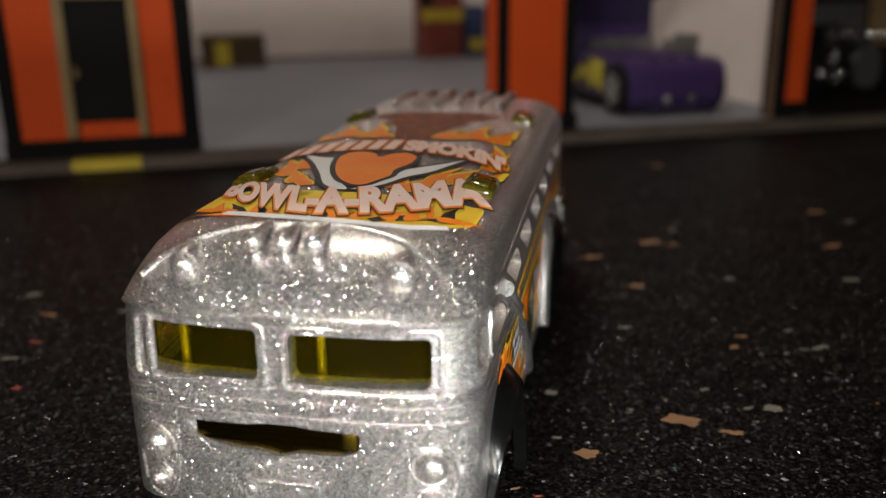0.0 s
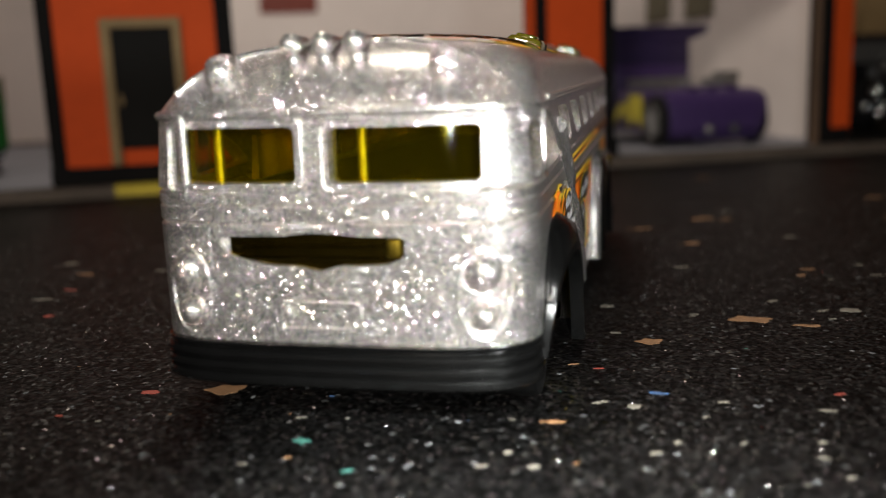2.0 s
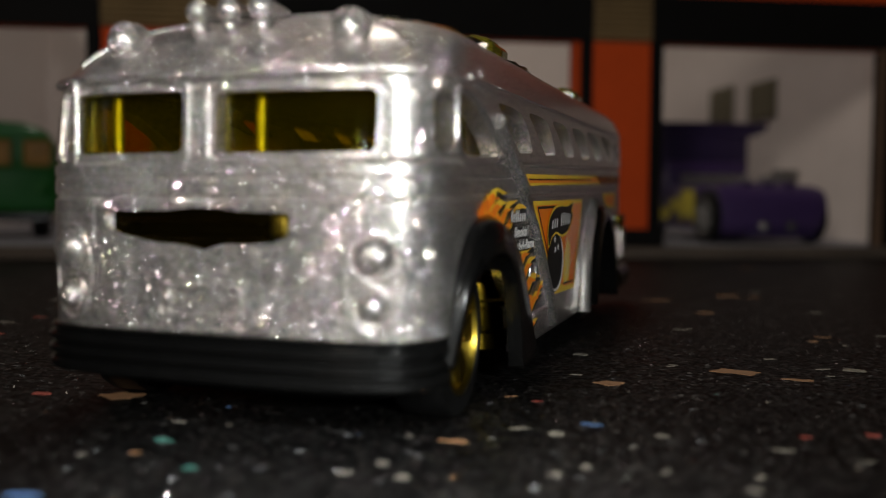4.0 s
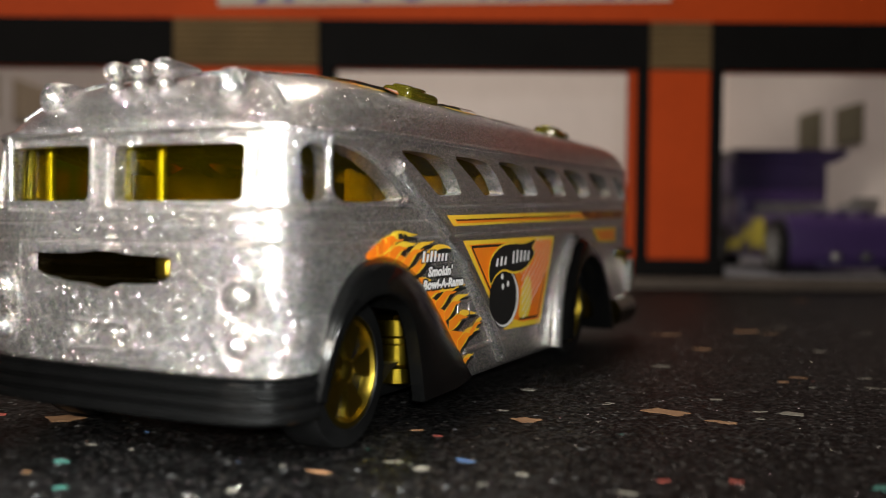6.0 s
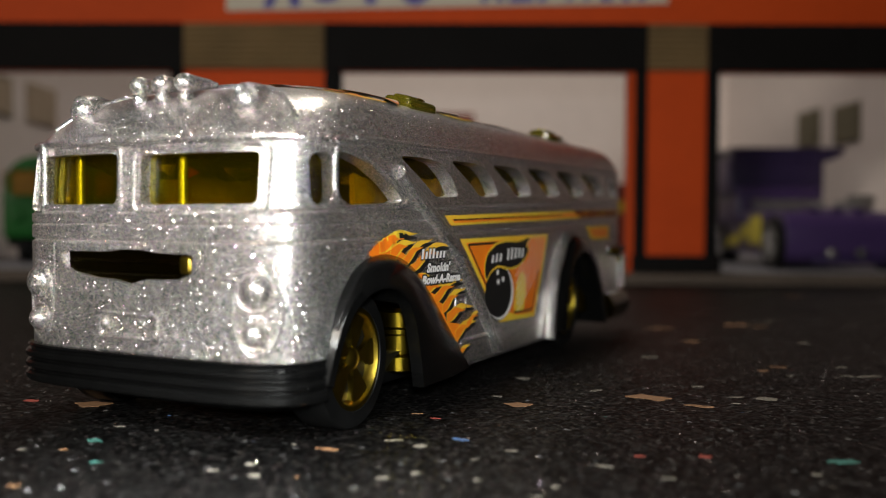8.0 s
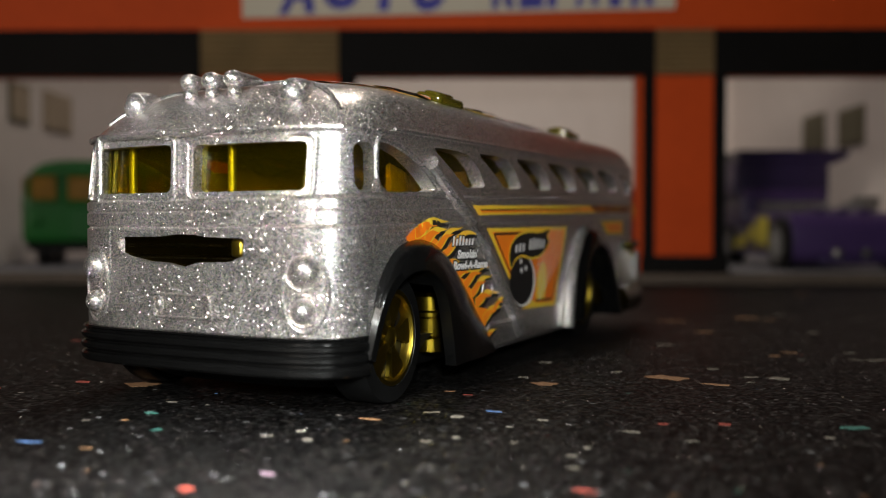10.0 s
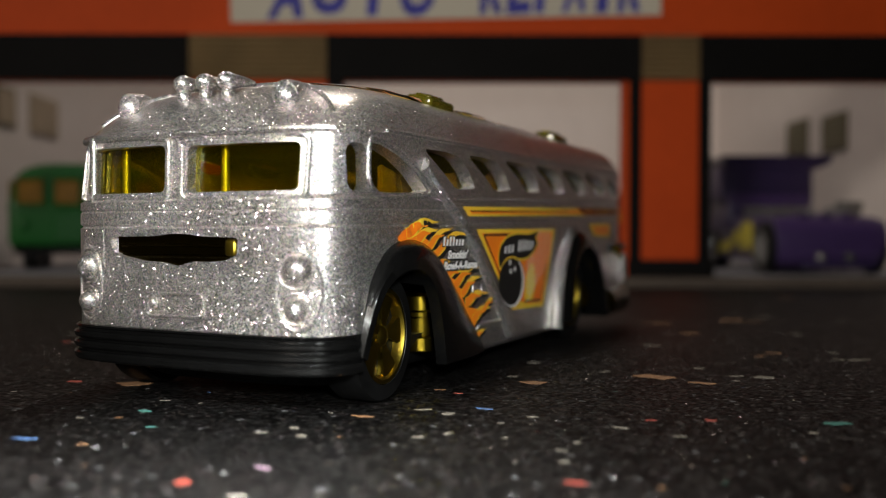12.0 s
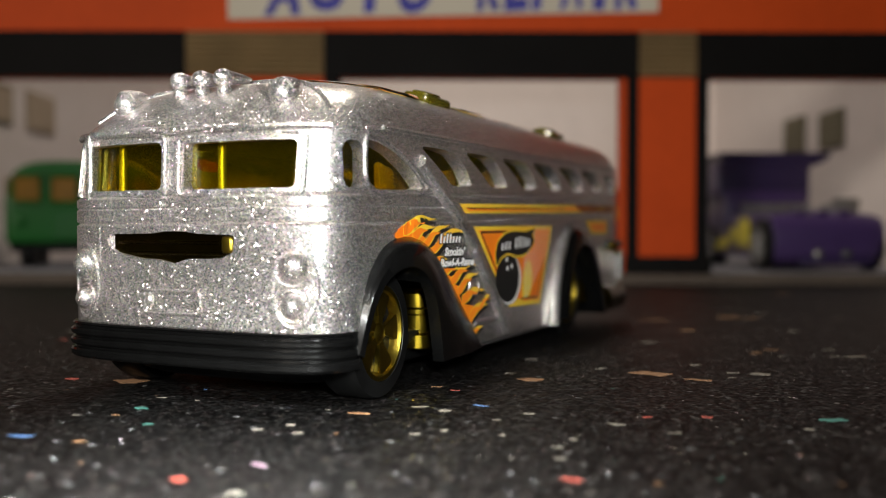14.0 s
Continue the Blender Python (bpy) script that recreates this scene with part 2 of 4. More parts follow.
def prism(poly, axis, a, b, bm=None):
    """A flat outline pushed from a to b along an axis (0 x, 1 y, 2 z)."""
    bm = bm or bmesh.new()
    place = {0: lambda u, v, w: (w, u, v), 1: lambda u, v, w: (u, w, v), 2: lambda u, v, w: (u, v, w)}[axis]
    lo = [bm.verts.new(place(u, v, a)) for u, v in poly]
    hi = [bm.verts.new(place(u, v, b)) for u, v in poly]
    n = len(poly)
    for i in range(n):
        bm.faces.new((lo[i], lo[(i + 1) % n], hi[(i + 1) % n], hi[i]))
    bm.faces.new(lo[::-1])
    bm.faces.new(hi)
    return bm


def smooth_poly(poly, passes=2, cut_at=0.2):
    """Corner cutting: rounds an outline."""
    for _ in range(passes):
        out = []
        for (ax, ay), (bx, by) in zip(poly, poly[1:] + poly[:1]):
            out += [(ax + (bx - ax) * cut_at, ay + (by - ay) * cut_at), (bx + (ax - bx) * cut_at, by + (ay - by) * cut_at)]
        poly = out
    return poly


def round_rect(x0, x1, y0, y1, r, n=5):
    out = []
    for cx, cy, a0 in ((x1 - r, y1 - r, 0), (x0 + r, y1 - r, 90), (x0 + r, y0 + r, 180), (x1 - r, y0 + r, 270)):
        for k in range(n + 1):
            a = radians(a0 + 90 * k / n)
            out.append((cx + r * math.cos(a), cy + r * math.sin(a)))
    return out


def ellipse(cx, cy, rx, ry, n=28, power=1.0):
    return [(cx + rx * math.cos(2 * math.pi * k / n), cy + ry * math.sin(2 * math.pi * k / n)) for k in range(n)]


def lathe(profile, n=32, m=None, bm=None):
    """Turns (radius, height) pairs round z; m places it."""
    one = bmesh.new()
    rings = [[(r * math.cos(2 * math.pi * k / n), r * math.sin(2 * math.pi * k / n), h) for k in range(n)] for r, h in profile]
    loft(rings, bm=one)
    if m is not None:
        one.transform(m)
    return merge(bm, one)


def tube(path, r, closed=True, n=8, bm=None, flat=1.0):
    """A round bead along a path of points."""
    pts = [Vector(p) for p in path]
    rings = []
    for i, p in enumerate(pts):
        a = pts[i - 1] if (closed or i) else p
        b = pts[(i + 1) % len(pts)] if (closed or i < len(pts) - 1) else p
        t = (b - a).normalized()
        ref = Vector((0, 1, 0)) if abs(t.y) < 0.8 else Vector((1, 0, 0))
        u = t.cross(ref).normalized()
        w = t.cross(u)
        rings.append([p + r * (math.cos(2 * math.pi * k / n) * u + flat * math.sin(2 * math.pi * k / n) * w) for k in range(n)])
    if closed:
        rings.append(rings[0])
        one = loft(rings, cap=False)
        bmesh.ops.remove_doubles(one, verts=one.verts, dist=1e-5)
    else:
        one = loft(rings)
    return merge(bm, one)


def ball(x, y, z, rx, ry, rz, bm=None, seg=20):
    one = bmesh.new()
    bmesh.ops.create_uvsphere(one, u_segments=seg, v_segments=seg // 2 + 2, radius=1)
    for v in one.verts:
        v.co = Vector((x + v.co.x * rx, y + v.co.y * ry, z + v.co.z * rz))
    return merge(bm, one)


def cut(bm, cutters):
    """The solid bm less the solids in cutters, one after the other."""
    obs = []
    for one in (bm, *cutters):
        bmesh.ops.recalc_face_normals(one, faces=one.faces)
        me = bpy.data.meshes.new("tmp")
        one.to_mesh(me)
        one.free()
        obs.append(new("tmp", me))
    for c in obs[1:]:
        md = obs[0].modifiers.new("cut", "BOOLEAN")
        md.operation, md.solver, md.object = "DIFFERENCE", "EXACT", c
    got = bpy.data.meshes.new_from_object(obs[0].evaluated_get(bpy.context.evaluated_depsgraph_get()))
    out = bmesh.new()
    out.from_mesh(got)
    bpy.data.meshes.remove(got)
    for o in obs:
        me = o.data
        bpy.data.objects.remove(o)
        bpy.data.meshes.remove(me)
    return out


def text_flat(body, size, width=None, bold=0.0):
    """Letters as a flat bmesh that starts at 0, 0."""
    cu = bpy.data.curves.new("tmp", "FONT")
    cu.body, cu.size, cu.resolution_u, cu.offset = body, size, 3, bold
    ob = new("tmp", cu)
    me = bpy.data.meshes.new_from_object(ob.evaluated_get(bpy.context.evaluated_depsgraph_get()))
    bm = bmesh.new()
    bm.from_mesh(me)
    bpy.data.objects.remove(ob)
    bpy.data.curves.remove(cu)
    bpy.data.meshes.remove(me)
    x0, x1 = min(v.co.x for v in bm.verts), max(v.co.x for v in bm.verts)
    for v in bm.verts:
        v.co.x = (v.co.x - x0) * ((width / (x1 - x0)) if width else 1)
    return bm


def flat(polys):
    """Outlines as flat faces in one bmesh."""
    bm = bmesh.new()
    for poly in polys:
        bm.faces.new([bm.verts.new((u, v, 0)) for u, v in poly])
    return bm


def drape(bm, put, step=1.5):
    """Cuts a flat bmesh into small cells and puts each of its points where put(u, v) says."""
    bmesh.ops.triangulate(bm, faces=bm.faces[:])
    us, vs = [v.co.x for v in bm.verts], [v.co.y for v in bm.verts]
    for axis, lo, hi in ((0, min(us), max(us)), (1, min(vs), max(vs))):
        no = Vector((1, 0, 0)) if axis == 0 else Vector((0, 1, 0))
        k = math.floor(lo / step) + 1
        while k * step < hi:
            bmesh.ops.bisect_plane(bm, geom=bm.verts[:] + bm.edges[:] + bm.faces[:], plane_co=no * (k * step), plane_no=no)
            k += 1
    for v in bm.verts:
        v.co = Vector(put(v.co.x, v.co.y))
    return bm


# ---- floor and room ----
floor = part("floor", box(None, -1500, 1500, -1500, 1500, -20, 0), FLOOR_MAT, None, "black rubbery floor with coloured flecks", kind="structure")
for nm, b in (("wall_south", (-1500, 1500, -1600, -1500, -20, 2400)), ("wall_north", (-1500, 1500, 1500, 1600, -20, 2400)),
              ("wall_west", (-1600, -1500, -1600, 1600, -20, 2400)), ("wall_east", (1500, 1600, -1600, 1600, -20, 2400))):
    part(nm, box(None, *b), WALL_PAINT, None, "plain beige painted room wall", kind="structure")
part("ceiling", box(None, -1600, 1600, -1600, 1600, 2400, 2500), WALL_PAINT, None, "plain beige painted room ceiling", kind="structure")

# ---- the garage front ----
FY = 251.0          # front face of the facade
SLAB = 3.0          # top of the garage floor
TOP = 60.8          # underside of the lintels
garage_floor = part("garage_floor", box(None, -330, 188.4, FY + 0.5, 530, 0, SLAB), CARD_GREY, None, "grey card floor of the toy garage", kind="structure")
part("apron", box(None, 188.6, 340, FY + 0.5, 530, 0, SLAB), CARD_CHARCOAL, None, "dark card apron beside the garage", kind="structure")
kerb = part("pavement", box(None, -330, 340, FY - 7.5, FY + 0.4, 0, SLAB + 0.1, 0.5, 2), KERB_TAN, None, "grey-tan card kerb strip before the garage", kind="structure")
part("kerb_stripe", box(None, -36.5, -19, FY - 7.65, FY - 2, 0.3, SLAB + 0.25, 0.3), YELLOW_PAINT, kerb, "yellow painted stripe")

BACK, WEST, EAST = 512.0, -140.0, 186.0
part("wall_back_east", box(None, 189, 340, BACK - 60, BACK - 56, SLAB, 116), CARD_BROWN, None, "brown card screen beside the garage", kind="structure")
part("wall_back", box(None, -330, 188, BACK, BACK + 4, SLAB, 116), CARD_WHITE, None, "white card back wall of the garage", kind="structure")
# brown strip stands for the shadow line where wall meets floor
part("base_shadow_strip", box(None, -330, EAST - 0.2, BACK - 0.9, BACK - 0.1, SLAB, SLAB + 1.6), CARD_EDGE, None, "thin brown strip drawn as the shadow line along the back wall", kind="structure")
wall_side_a = part("wall_side_west", box(None, WEST - 4, WEST, FY + 7, BACK, SLAB, 116), CARD_WHITE, None, "white card side wall with small windows", kind="structure")
wall_side_b = part("wall_side_east", box(None, EAST, EAST + 1.2, FY + 7.4, BACK, SLAB, 110), CARD_WHITE, None, "white card side wall with two small windows", kind="structure")
part("wall_return", box(None, 174.7, 187.2, FY + 6.1, FY + 7.3, SLAB, TOP), CARD_WHITE, wall_side_b)
part("wall_end_east", box(None, 340, 344, FY, BACK, SLAB, 116), CARD_BROWN, None, "brown card end wall beside the garage", kind="structure")
part("wall_end_west", box(None, -334, -330, FY, BACK, SLAB, 116), CARD_WHITE, None, "white card end wall of the garage", kind="structure")

facade = part("wall_front", box(box(box(box(None, -48.6, -8.2, FY, FY + 6, SLAB, TOP), 84.5, 101.4, FY, FY + 6, SLAB, TOP), 177.5, 184.5, FY, FY + 6, SLAB, TOP),
              -330, 340, FY, FY + 6, TOP, 102), CARD_ORANGE, None, "orange card front of a toy repair garage", kind="structure")
for nm, mt, lab, b in (
        ("trim", CARD_BLACK, "black card edging", (-52.4, -48.7, FY - 0.8, FY + 6, SLAB, TOP)),
        ("trim", CARD_BLACK, "black card edging", (-8.1, -3.6, FY - 0.8, FY + 6, SLAB, TOP)),
        ("trim", CARD_BLACK, "black card edging", (81.2, 84.4, FY - 0.8, FY + 3, SLAB, TOP)),
        ("trim", CARD_BLACK, "black card edging", (101.5, 105.0, FY - 0.8, FY + 6, SLAB, TOP)),
        ("trim", CARD_BLACK, "black card edging", (173.3, 177.4, FY - 0.8, FY + 6, SLAB, TOP)),
        ("base_strip", CARD_BLACK, "black card base", (-52.6, -3.4, FY - 1.6, FY - 0.9, SLAB + 0.2, 8.0)),
        ("base_strip", CARD_BLACK, "black card base", (80.2, 105.9, FY - 1.6, FY - 0.9, SLAB + 0.2, 8.1)),
        ("base_strip", CARD_BLACK, "black card base", (177.5, 184.0, FY - 0.8, FY - 0.1, SLAB + 0.2, 8.0)),
        ("lintel", CARD_BLACK, "black card lintel", (-330, -48.7, FY - 0.9, FY - 0.1, TOP, 74.2)),
        ("lintel", CARD_BLACK, "black card lintel", (-8.1, 84.4, FY - 0.9, FY - 0.1, TOP, 74.2)),
        ("lintel", CARD_BLACK, "black card lintel", (101.5, 141.5, FY - 0.9, FY - 0.1, TOP, 74.2)),
        ("lintel", CARD_BLACK, "black card lintel", (142.7, 340, FY - 0.9, FY - 0.1, TOP, 74.2)),
        ("joint", CARD_BLACK, "", (141.5, 142.7, FY - 0.6, FY - 0.1, TOP, 74.2))):
    part(nm, box(None, *b, 0.15), mt, facade, lab)
part("jamb", box(None, 79.4, 81.1, FY + 1, FY + 6, SLAB, TOP), CARD_ORANGE, facade, "orange card jamb")
part("card_edge", box(None, 171.8, 173.2, FY - 0.4, FY + 1.5, SLAB, TOP), CARD_EDGE, facade, "raw brown card edge")


def corrugated(x0, x1, z0, z1):
    """A card strip with rounded flutes that run sideways."""
    prof, z, k = [], z0, 0
    while z <= z1 + 1e-6:
        prof.append((FY - 0.5 - 1.3 * (k % 2), z))
        z += (z1 - z0) / 16
        k += 1
    poly = prof + [(FY - 0.1, z1), (FY - 0.1, z0)]
    return prism(poly, 0, x0, x1)


for x0, x1 in ((-48.6, -8.2), (84.5, 101.4)):
    part("corrugated_strip", corrugated(x0, x1, TOP, 74.2), CARD_BROWN, facade, "brown corrugated card strip", angle=80)

# door in the broad pillar
door = part("door_1", box(None, -34.6, -19.2, FY - 1.0, FY - 0.1, 12.2, 43.5, 0.2), CARD_CHARCOAL, None, "black card door with brown frame", kind="structure")
part("door_frame", box(box(box(None, -37.2, -34.6, FY - 1.3, FY - 0.1, 8.1, 46, 0.2), -19.2, -16.9, FY - 1.3, FY - 0.1, 8.1, 46, 0.2), -34.6, -19.2, FY - 1.3, FY - 0.1, 43.5, 46, 0.2), CARD_BROWN, door, "brown card door frame")
part("door_handle", box(ball(-33.0, FY - 1.3, 24.8, 0.6, 0.4, 0.6), -33.6, -33.0, FY - 1.4, FY - 0.9, 23.4, 26.8, 0.15), CARD_BROWN, door, "small tan handle")

# the hand-lettered sign
sign = part("sign_board", box(None, -63.3, 63.3, -0.4, 0, 0, 21, 0.1), PAPER, None, "white paper sign with blue hand lettering on the garage", category="sign")
sign.matrix_world = pose(26.9 * MM, (FY - 0.05) * MM, 78.8 * MM, 0, -1.1, 0)
pen = random.Random(8)
for word, x, w in (("AUTO", -53.5, 50.8), ("REPAIR", 9.2, 48.6)):
    each = w / len(word)
    for k, letter in enumerate(word):
        lw = each * (0.42 if letter == "I" else 0.86)
        bm = text_flat(letter, 19 * pen.uniform(0.92, 1.06), lw, 1.0)
        lean, lift, turn = pen.uniform(0.02, 0.2), pen.uniform(-0.6, 0.6), pen.uniform(-0.05, 0.05)
        for v in bm.verts:
            u = each * (k + 0.5) + (v.co.x - lw / 2) + lean * v.co.y
            v.co = Vector((x + u, -0.55, 2.4 + lift + v.co.y + turn * (v.co.x - lw / 2)))
        part("lettering", bm, INK_BLUE, sign, "blue marker letter")


def wall_window(name, wall, x, side, y0, y1, z0, z1, pane, rim):
    """A small card window on a side wall; side is the way it faces along x."""
    f = part(name, box(None, min(x, x + side * 0.8), max(x, x + side * 0.8), y0, y1, z0, z1, 0.2), rim, wall, "small card window")
    part("pane", box(None, min(x, x + side * 1.1), max(x, x + side * 1.1), y0 + 1.6, y1 - 1.6, z0 + 1.2, z1 - 1.2), pane, f)
    return f


wall_window("window_1", wall_side_b, EAST, -1, 340, 363.7, 49.4, 65, WINDOW_TAN, WINDOW_TAN)
wall_window("window_2", wall_side_b, EAST, -1, 378, 402, 50.5, 67, WINDOW_TAN, WINDOW_TAN)
wall_window("window_3", wall_side_a, WEST, 1, 318, 334, 56, 71, CREAM, WINDOW_TAN)
wall_window("window_4", wall_side_a, WEST, 1, 346, 372, 56, 72, CREAM, CREAM)

# ---- the silver bus ----
bus = thing("toy_bus", pose(3.2 * MM, 64.5 * MM, 0, 0, 0, -25.7) @ Matrix.Diagonal((1.07, 1.004, 1.054, 1)), "silver die-cast toy bus with orange flame decals on the black floor", "toy bus")
RAKE_Z, RAKE_K = (0, 5, 14.6, 18, 22, 28, 40), (0, 0, 0.018, 0.028, 0.018, 0.005, 0.005)


def rake(bm):
    """The body rises a little to its rear."""
    for v in bm.verts:
        v.co.z += float(np.interp(v.co.z, RAKE_Z, RAKE_K)) * max(v.co.y, 0)
    return bm


def ring(z, hw, y0, y1, df=6.0, dr=5.0, n=4.1, half=44):
    """One level of the body: a bowed front and rear with rounded corners."""
    out = []
    for k in range(half + 1):
        a = math.pi * k / half
        c, s = math.cos(a), math.sin(a)
        out.append((hw * math.copysign(abs(c) ** (2 / n), c), y0 + df - df * abs(s) ** (2 / n), z))
    for k in range(half + 1):
        a = math.pi * k / half
        c, s = -math.cos(a), math.sin(a)
        out.append((hw * math.copysign(abs(c) ** (2 / n), c), y1 - dr + dr * abs(s) ** (2 / n), z))
    return out


SKIRT = [(2.2, 13.3, 4.6, 90.5, 6, 5), (2.6, 13.6, 4, 91.2, 6, 5), (4.4, 13.7, 1.6, 91.4, 6, 5), (5.2, 13.7, 0.3, 91.9, 6, 5), (6.2, 13.8, 0.1, 92, 6, 5), (14.8, 13.8, 0, 92, 6, 5)]
BELT = [(15, 13.6, 0.2, 91.8, 6, 5), (15.2, 13.8, 0, 92, 6, 5), (16.15, 13.8, 0, 92, 6, 5), (16.3, 13.68, 0.12, 91.9, 6, 5), (16.45, 13.8, 0, 92, 6, 5), (17.1, 13.8, 0, 92, 6, 5), (17.3, 13.55, 0.25, 91.8, 6, 5), (17.5, 13.9, 0.15, 92, 6, 5), (22.4, 13.85, 0.35, 91.7, 6, 5, 3.4)]
DOME = [(22.7, 13.95, 0.25, 91.8, 6.2, 5, 3.3), (23.1, 13.85, 0.4, 91.7, 6.4, 5, 3.15), (23.6, 13.75, 0.8, 91.4, 6.6, 5.2, 3.05), (24.5, 13.5, 1.6, 91, 7.2, 5.5, 2.95), (25.4, 13.2, 2.8, 90.2, 8, 6, 3.0), (26.2, 12.6, 4.1, 89, 8.8, 6.5, 3.0), (26.9, 11.6, 5.7, 88.4, 9.4, 7, 3.0), (27.4, 9.9, 7.5, 87.2, 9.6, 7.5, 3.0), (27.75, 7.6, 9.6, 85.6, 10, 8, 2.7), (27.95, 4.2, 12, 83, 9, 8, 2.95), (28.02, 1.6, 16, 79, 9, 8, 2.95)]
LEVELS = [(z, 1.04 * hw, y0, y1, df * 1.22, *rest) for z, hw, y0, y1, df, *rest in SKIRT + BELT + DOME]
INNER = [(-2, 13.0, 2.0, 90, 7, 5), (17.3, 13.0, 2.0, 90, 7, 5), (22.6, 12.8, 2.2, 89.8, 7, 5), (24.5, 11.0, 4.4, 88.5, 8.2, 5.5, 2.35), (25.8, 8.6, 7.4, 85, 10, 6, 2.3), (26.4, 5, 10, 80, 9, 7, 2.4)]
W1 = smooth_poly([(6.3, 21.7), (7.8, 21.7), (11.3, 20.9), (14.5, 19.5), (17.1, 17.75), (6.3, 17.65)], 2, 0.12)
SLANT = [(-0.5, 21.9), (4.3, 21.9), (7.6, 21.6), (10.2, 20.2), (11.9, 18.3), (6.9, 18.15), (4.1, 19.7)]
SIDE_WINDOWS = [W1] + [smooth_poly([(16.6 + 10.4 * k + u, w) for u, w in SLANT], 2, 0.13) for k in range(6)] + [smooth_poly([(80.4, 21.7), (84.5, 21.5), (87.0, 20), (88, 18), (84.5, 17.9), (82.8, 19.6)], 2)]
WS_L, WS_R = round_rect(-11.3, -1.9, 17.85, 21.8, 0.5), round_rect(0.5, 10.95, 17.8, 21.65, 0.5)
GRILLE = smooth_poly([(-7.7, 14.15), (-3, 14.2), (-1.5, 14.4), (0.6, 14.4), (2, 14.2), (5.5, 14.1), (5.7, 13.9), (5.6, 12.7), (4.4, 12.2), (2.6, 12.1), (1.0, 12.1), (-0.5, 11.65), (-2.0, 12.0), (-4.2, 12.1), (-6.2, 12.5), (-7.5, 12.9), (-8.0, 13.8)], 1, 0.12)
ARCH_F = smooth_poly([(4.6, -3), (4.9, 7.5), (7.2, 11.8), (12, 13.4), (17, 12), (21, 8.6), (25, 4), (27, -3)], 2)
ARCH_R = smooth_poly([(57.5, -3), (58, 8), (61, 12.8), (66, 14.2), (71, 12.6), (75, 8.5), (79, 3), (80, -3)], 2)

cutters = bmesh.new()
for s in (1, -1):
    for w in SIDE_WINDOWS:
        prism(w, 0, s * 9.8, s * 17, cutters)
    prism(ARCH_F, 0, s * 9.5, s * 17, cutters)
    prism(ARCH_R, 0, s * 9.5, s * 17, cutters)
prism(WS_L, 1, -3, 5, cutters)
prism(WS_R, 1, -3, 5, cutters)
prism(GRILLE, 1, -3, 5, cutters)
shell = cut(loft([ring(*v) for v in LEVELS]), [cutters])
shell = cut(shell, [loft([ring(*v) for v in INNER])])
corner = bmesh.new()
for s in (1, -1):
    one = prism(round_rect(-1.15, 1.15, 17.7, 21.6, 0.8), 1, -3, 2.9)
    one.transform(Matrix.Translation((s * 13.7, 4.6, 0)) @ Matrix.Rotation(s * radians(62), 4, "Z"))
    merge(corner, one)
shell = cut(shell, [corner])
rake(shell)
solid = loft([ring(*v) for v in LEVELS])
rake(solid)
bmesh.ops.recalc_face_normals(solid, faces=solid.faces)
SOLID = BVHTree.FromBMesh(solid)
solid.free()
body = part("body", shell, SILVER, bus, "silver metal-flake body", angle=32)


def on_front(x, z, lift=0.0):
    hit, _, _, _ = SOLID.ray_cast(Vector((x, -20, z)), Vector((0, 1, 0)))
    return Vector((x, (hit.y if hit else 5) - lift, z))


def on_roof(x, y, lift=0.0):
    hit, nrm, _, _ = SOLID.ray_cast(Vector((x, y, 60)), Vector((0, 0, -1)))
    return hit + nrm * lift if hit else Vector((x, y, 20))


def on_side(y, z, lift=0.0, s=1):
    k = float(np.interp(z, RAKE_Z, RAKE_K))
    z2 = z + k * y
    hit, _, _, _ = SOLID.ray_cast(Vector((s * 40, y, z2)), Vector((-s, 0, 0)))
    return Vector(((hit.x if hit else s * 13.8) + s * lift, y, z2))


def on_flank(y, z, lift=0.0, s=1):
    """Like on_side, at a true height."""
    y -= 0.9
    hit, _, _, _ = SOLID.ray_cast(Vector((s * 40, y, z)), Vector((-s, 0, 0)))
    return Vector(((hit.x if hit else s * 13.8) + s * lift, y, z))


# raised beads round the openings and along the body
for poly in (round_rect(-12.0, -1.4, 17.3, 22.35, 0.7), round_rect(0.05, 11.6, 17.25, 22.2, 0.7)):
    part("windscreen_rim", tube([on_front(x, z, 0.05) for x, z in poly], 0.24), SILVER, body)
for s in (1, -1):
    part("window_rim", tube([on_side(y, z, 0.0, s) for y, z in smooth_poly([(5.8, 22.15), (8.2, 22.1), (11.8, 21.2), (15.3, 19.6), (18.4, 17.3), (5.8, 17.2)], 2)], 0.26), SILVER, body)
    part("side_rib", tube([on_side(y, z, 0.0, s) for y, z in ((15.8, 20.4), (18.4, 18.7), (21.7, 17.0), (25.1, 15.2), (28.4, 12.4), (31.9, 9.5), (35.3, 6.5), (38.6, 3.4))], 0.75, False, 10), SILVER, body, "raised slanting rib")
    part("drip_rail", tube([on_side(y, 23.0, -0.05, s) for y in np.linspace(9, 84, 26)], 0.2, False), SILVER, body)
    part("sill_rib", tube([on_side(y, z, 0.0, s) for y, z in ((29.5, 4.9), (40, 4.9))], 0.3, False), SILVER, body)
visor = [on_front(x, 22.75, 0.12) for x in np.linspace(-13.2, 13.2, 40)]
part("visor", tube(visor, 0.34, False, 10), SILVER, body, "raised ledge over the windscreen")
seam = [on_roof(x, 8.6 - 4.8 * (abs(x) / 12.6) ** 2.2, 0.0) for x in np.linspace(-12.4, 12.4, 32)]
part("roof_seam", tube(seam, 0.32, False), SILVER, body, "raised seam over the roof front")
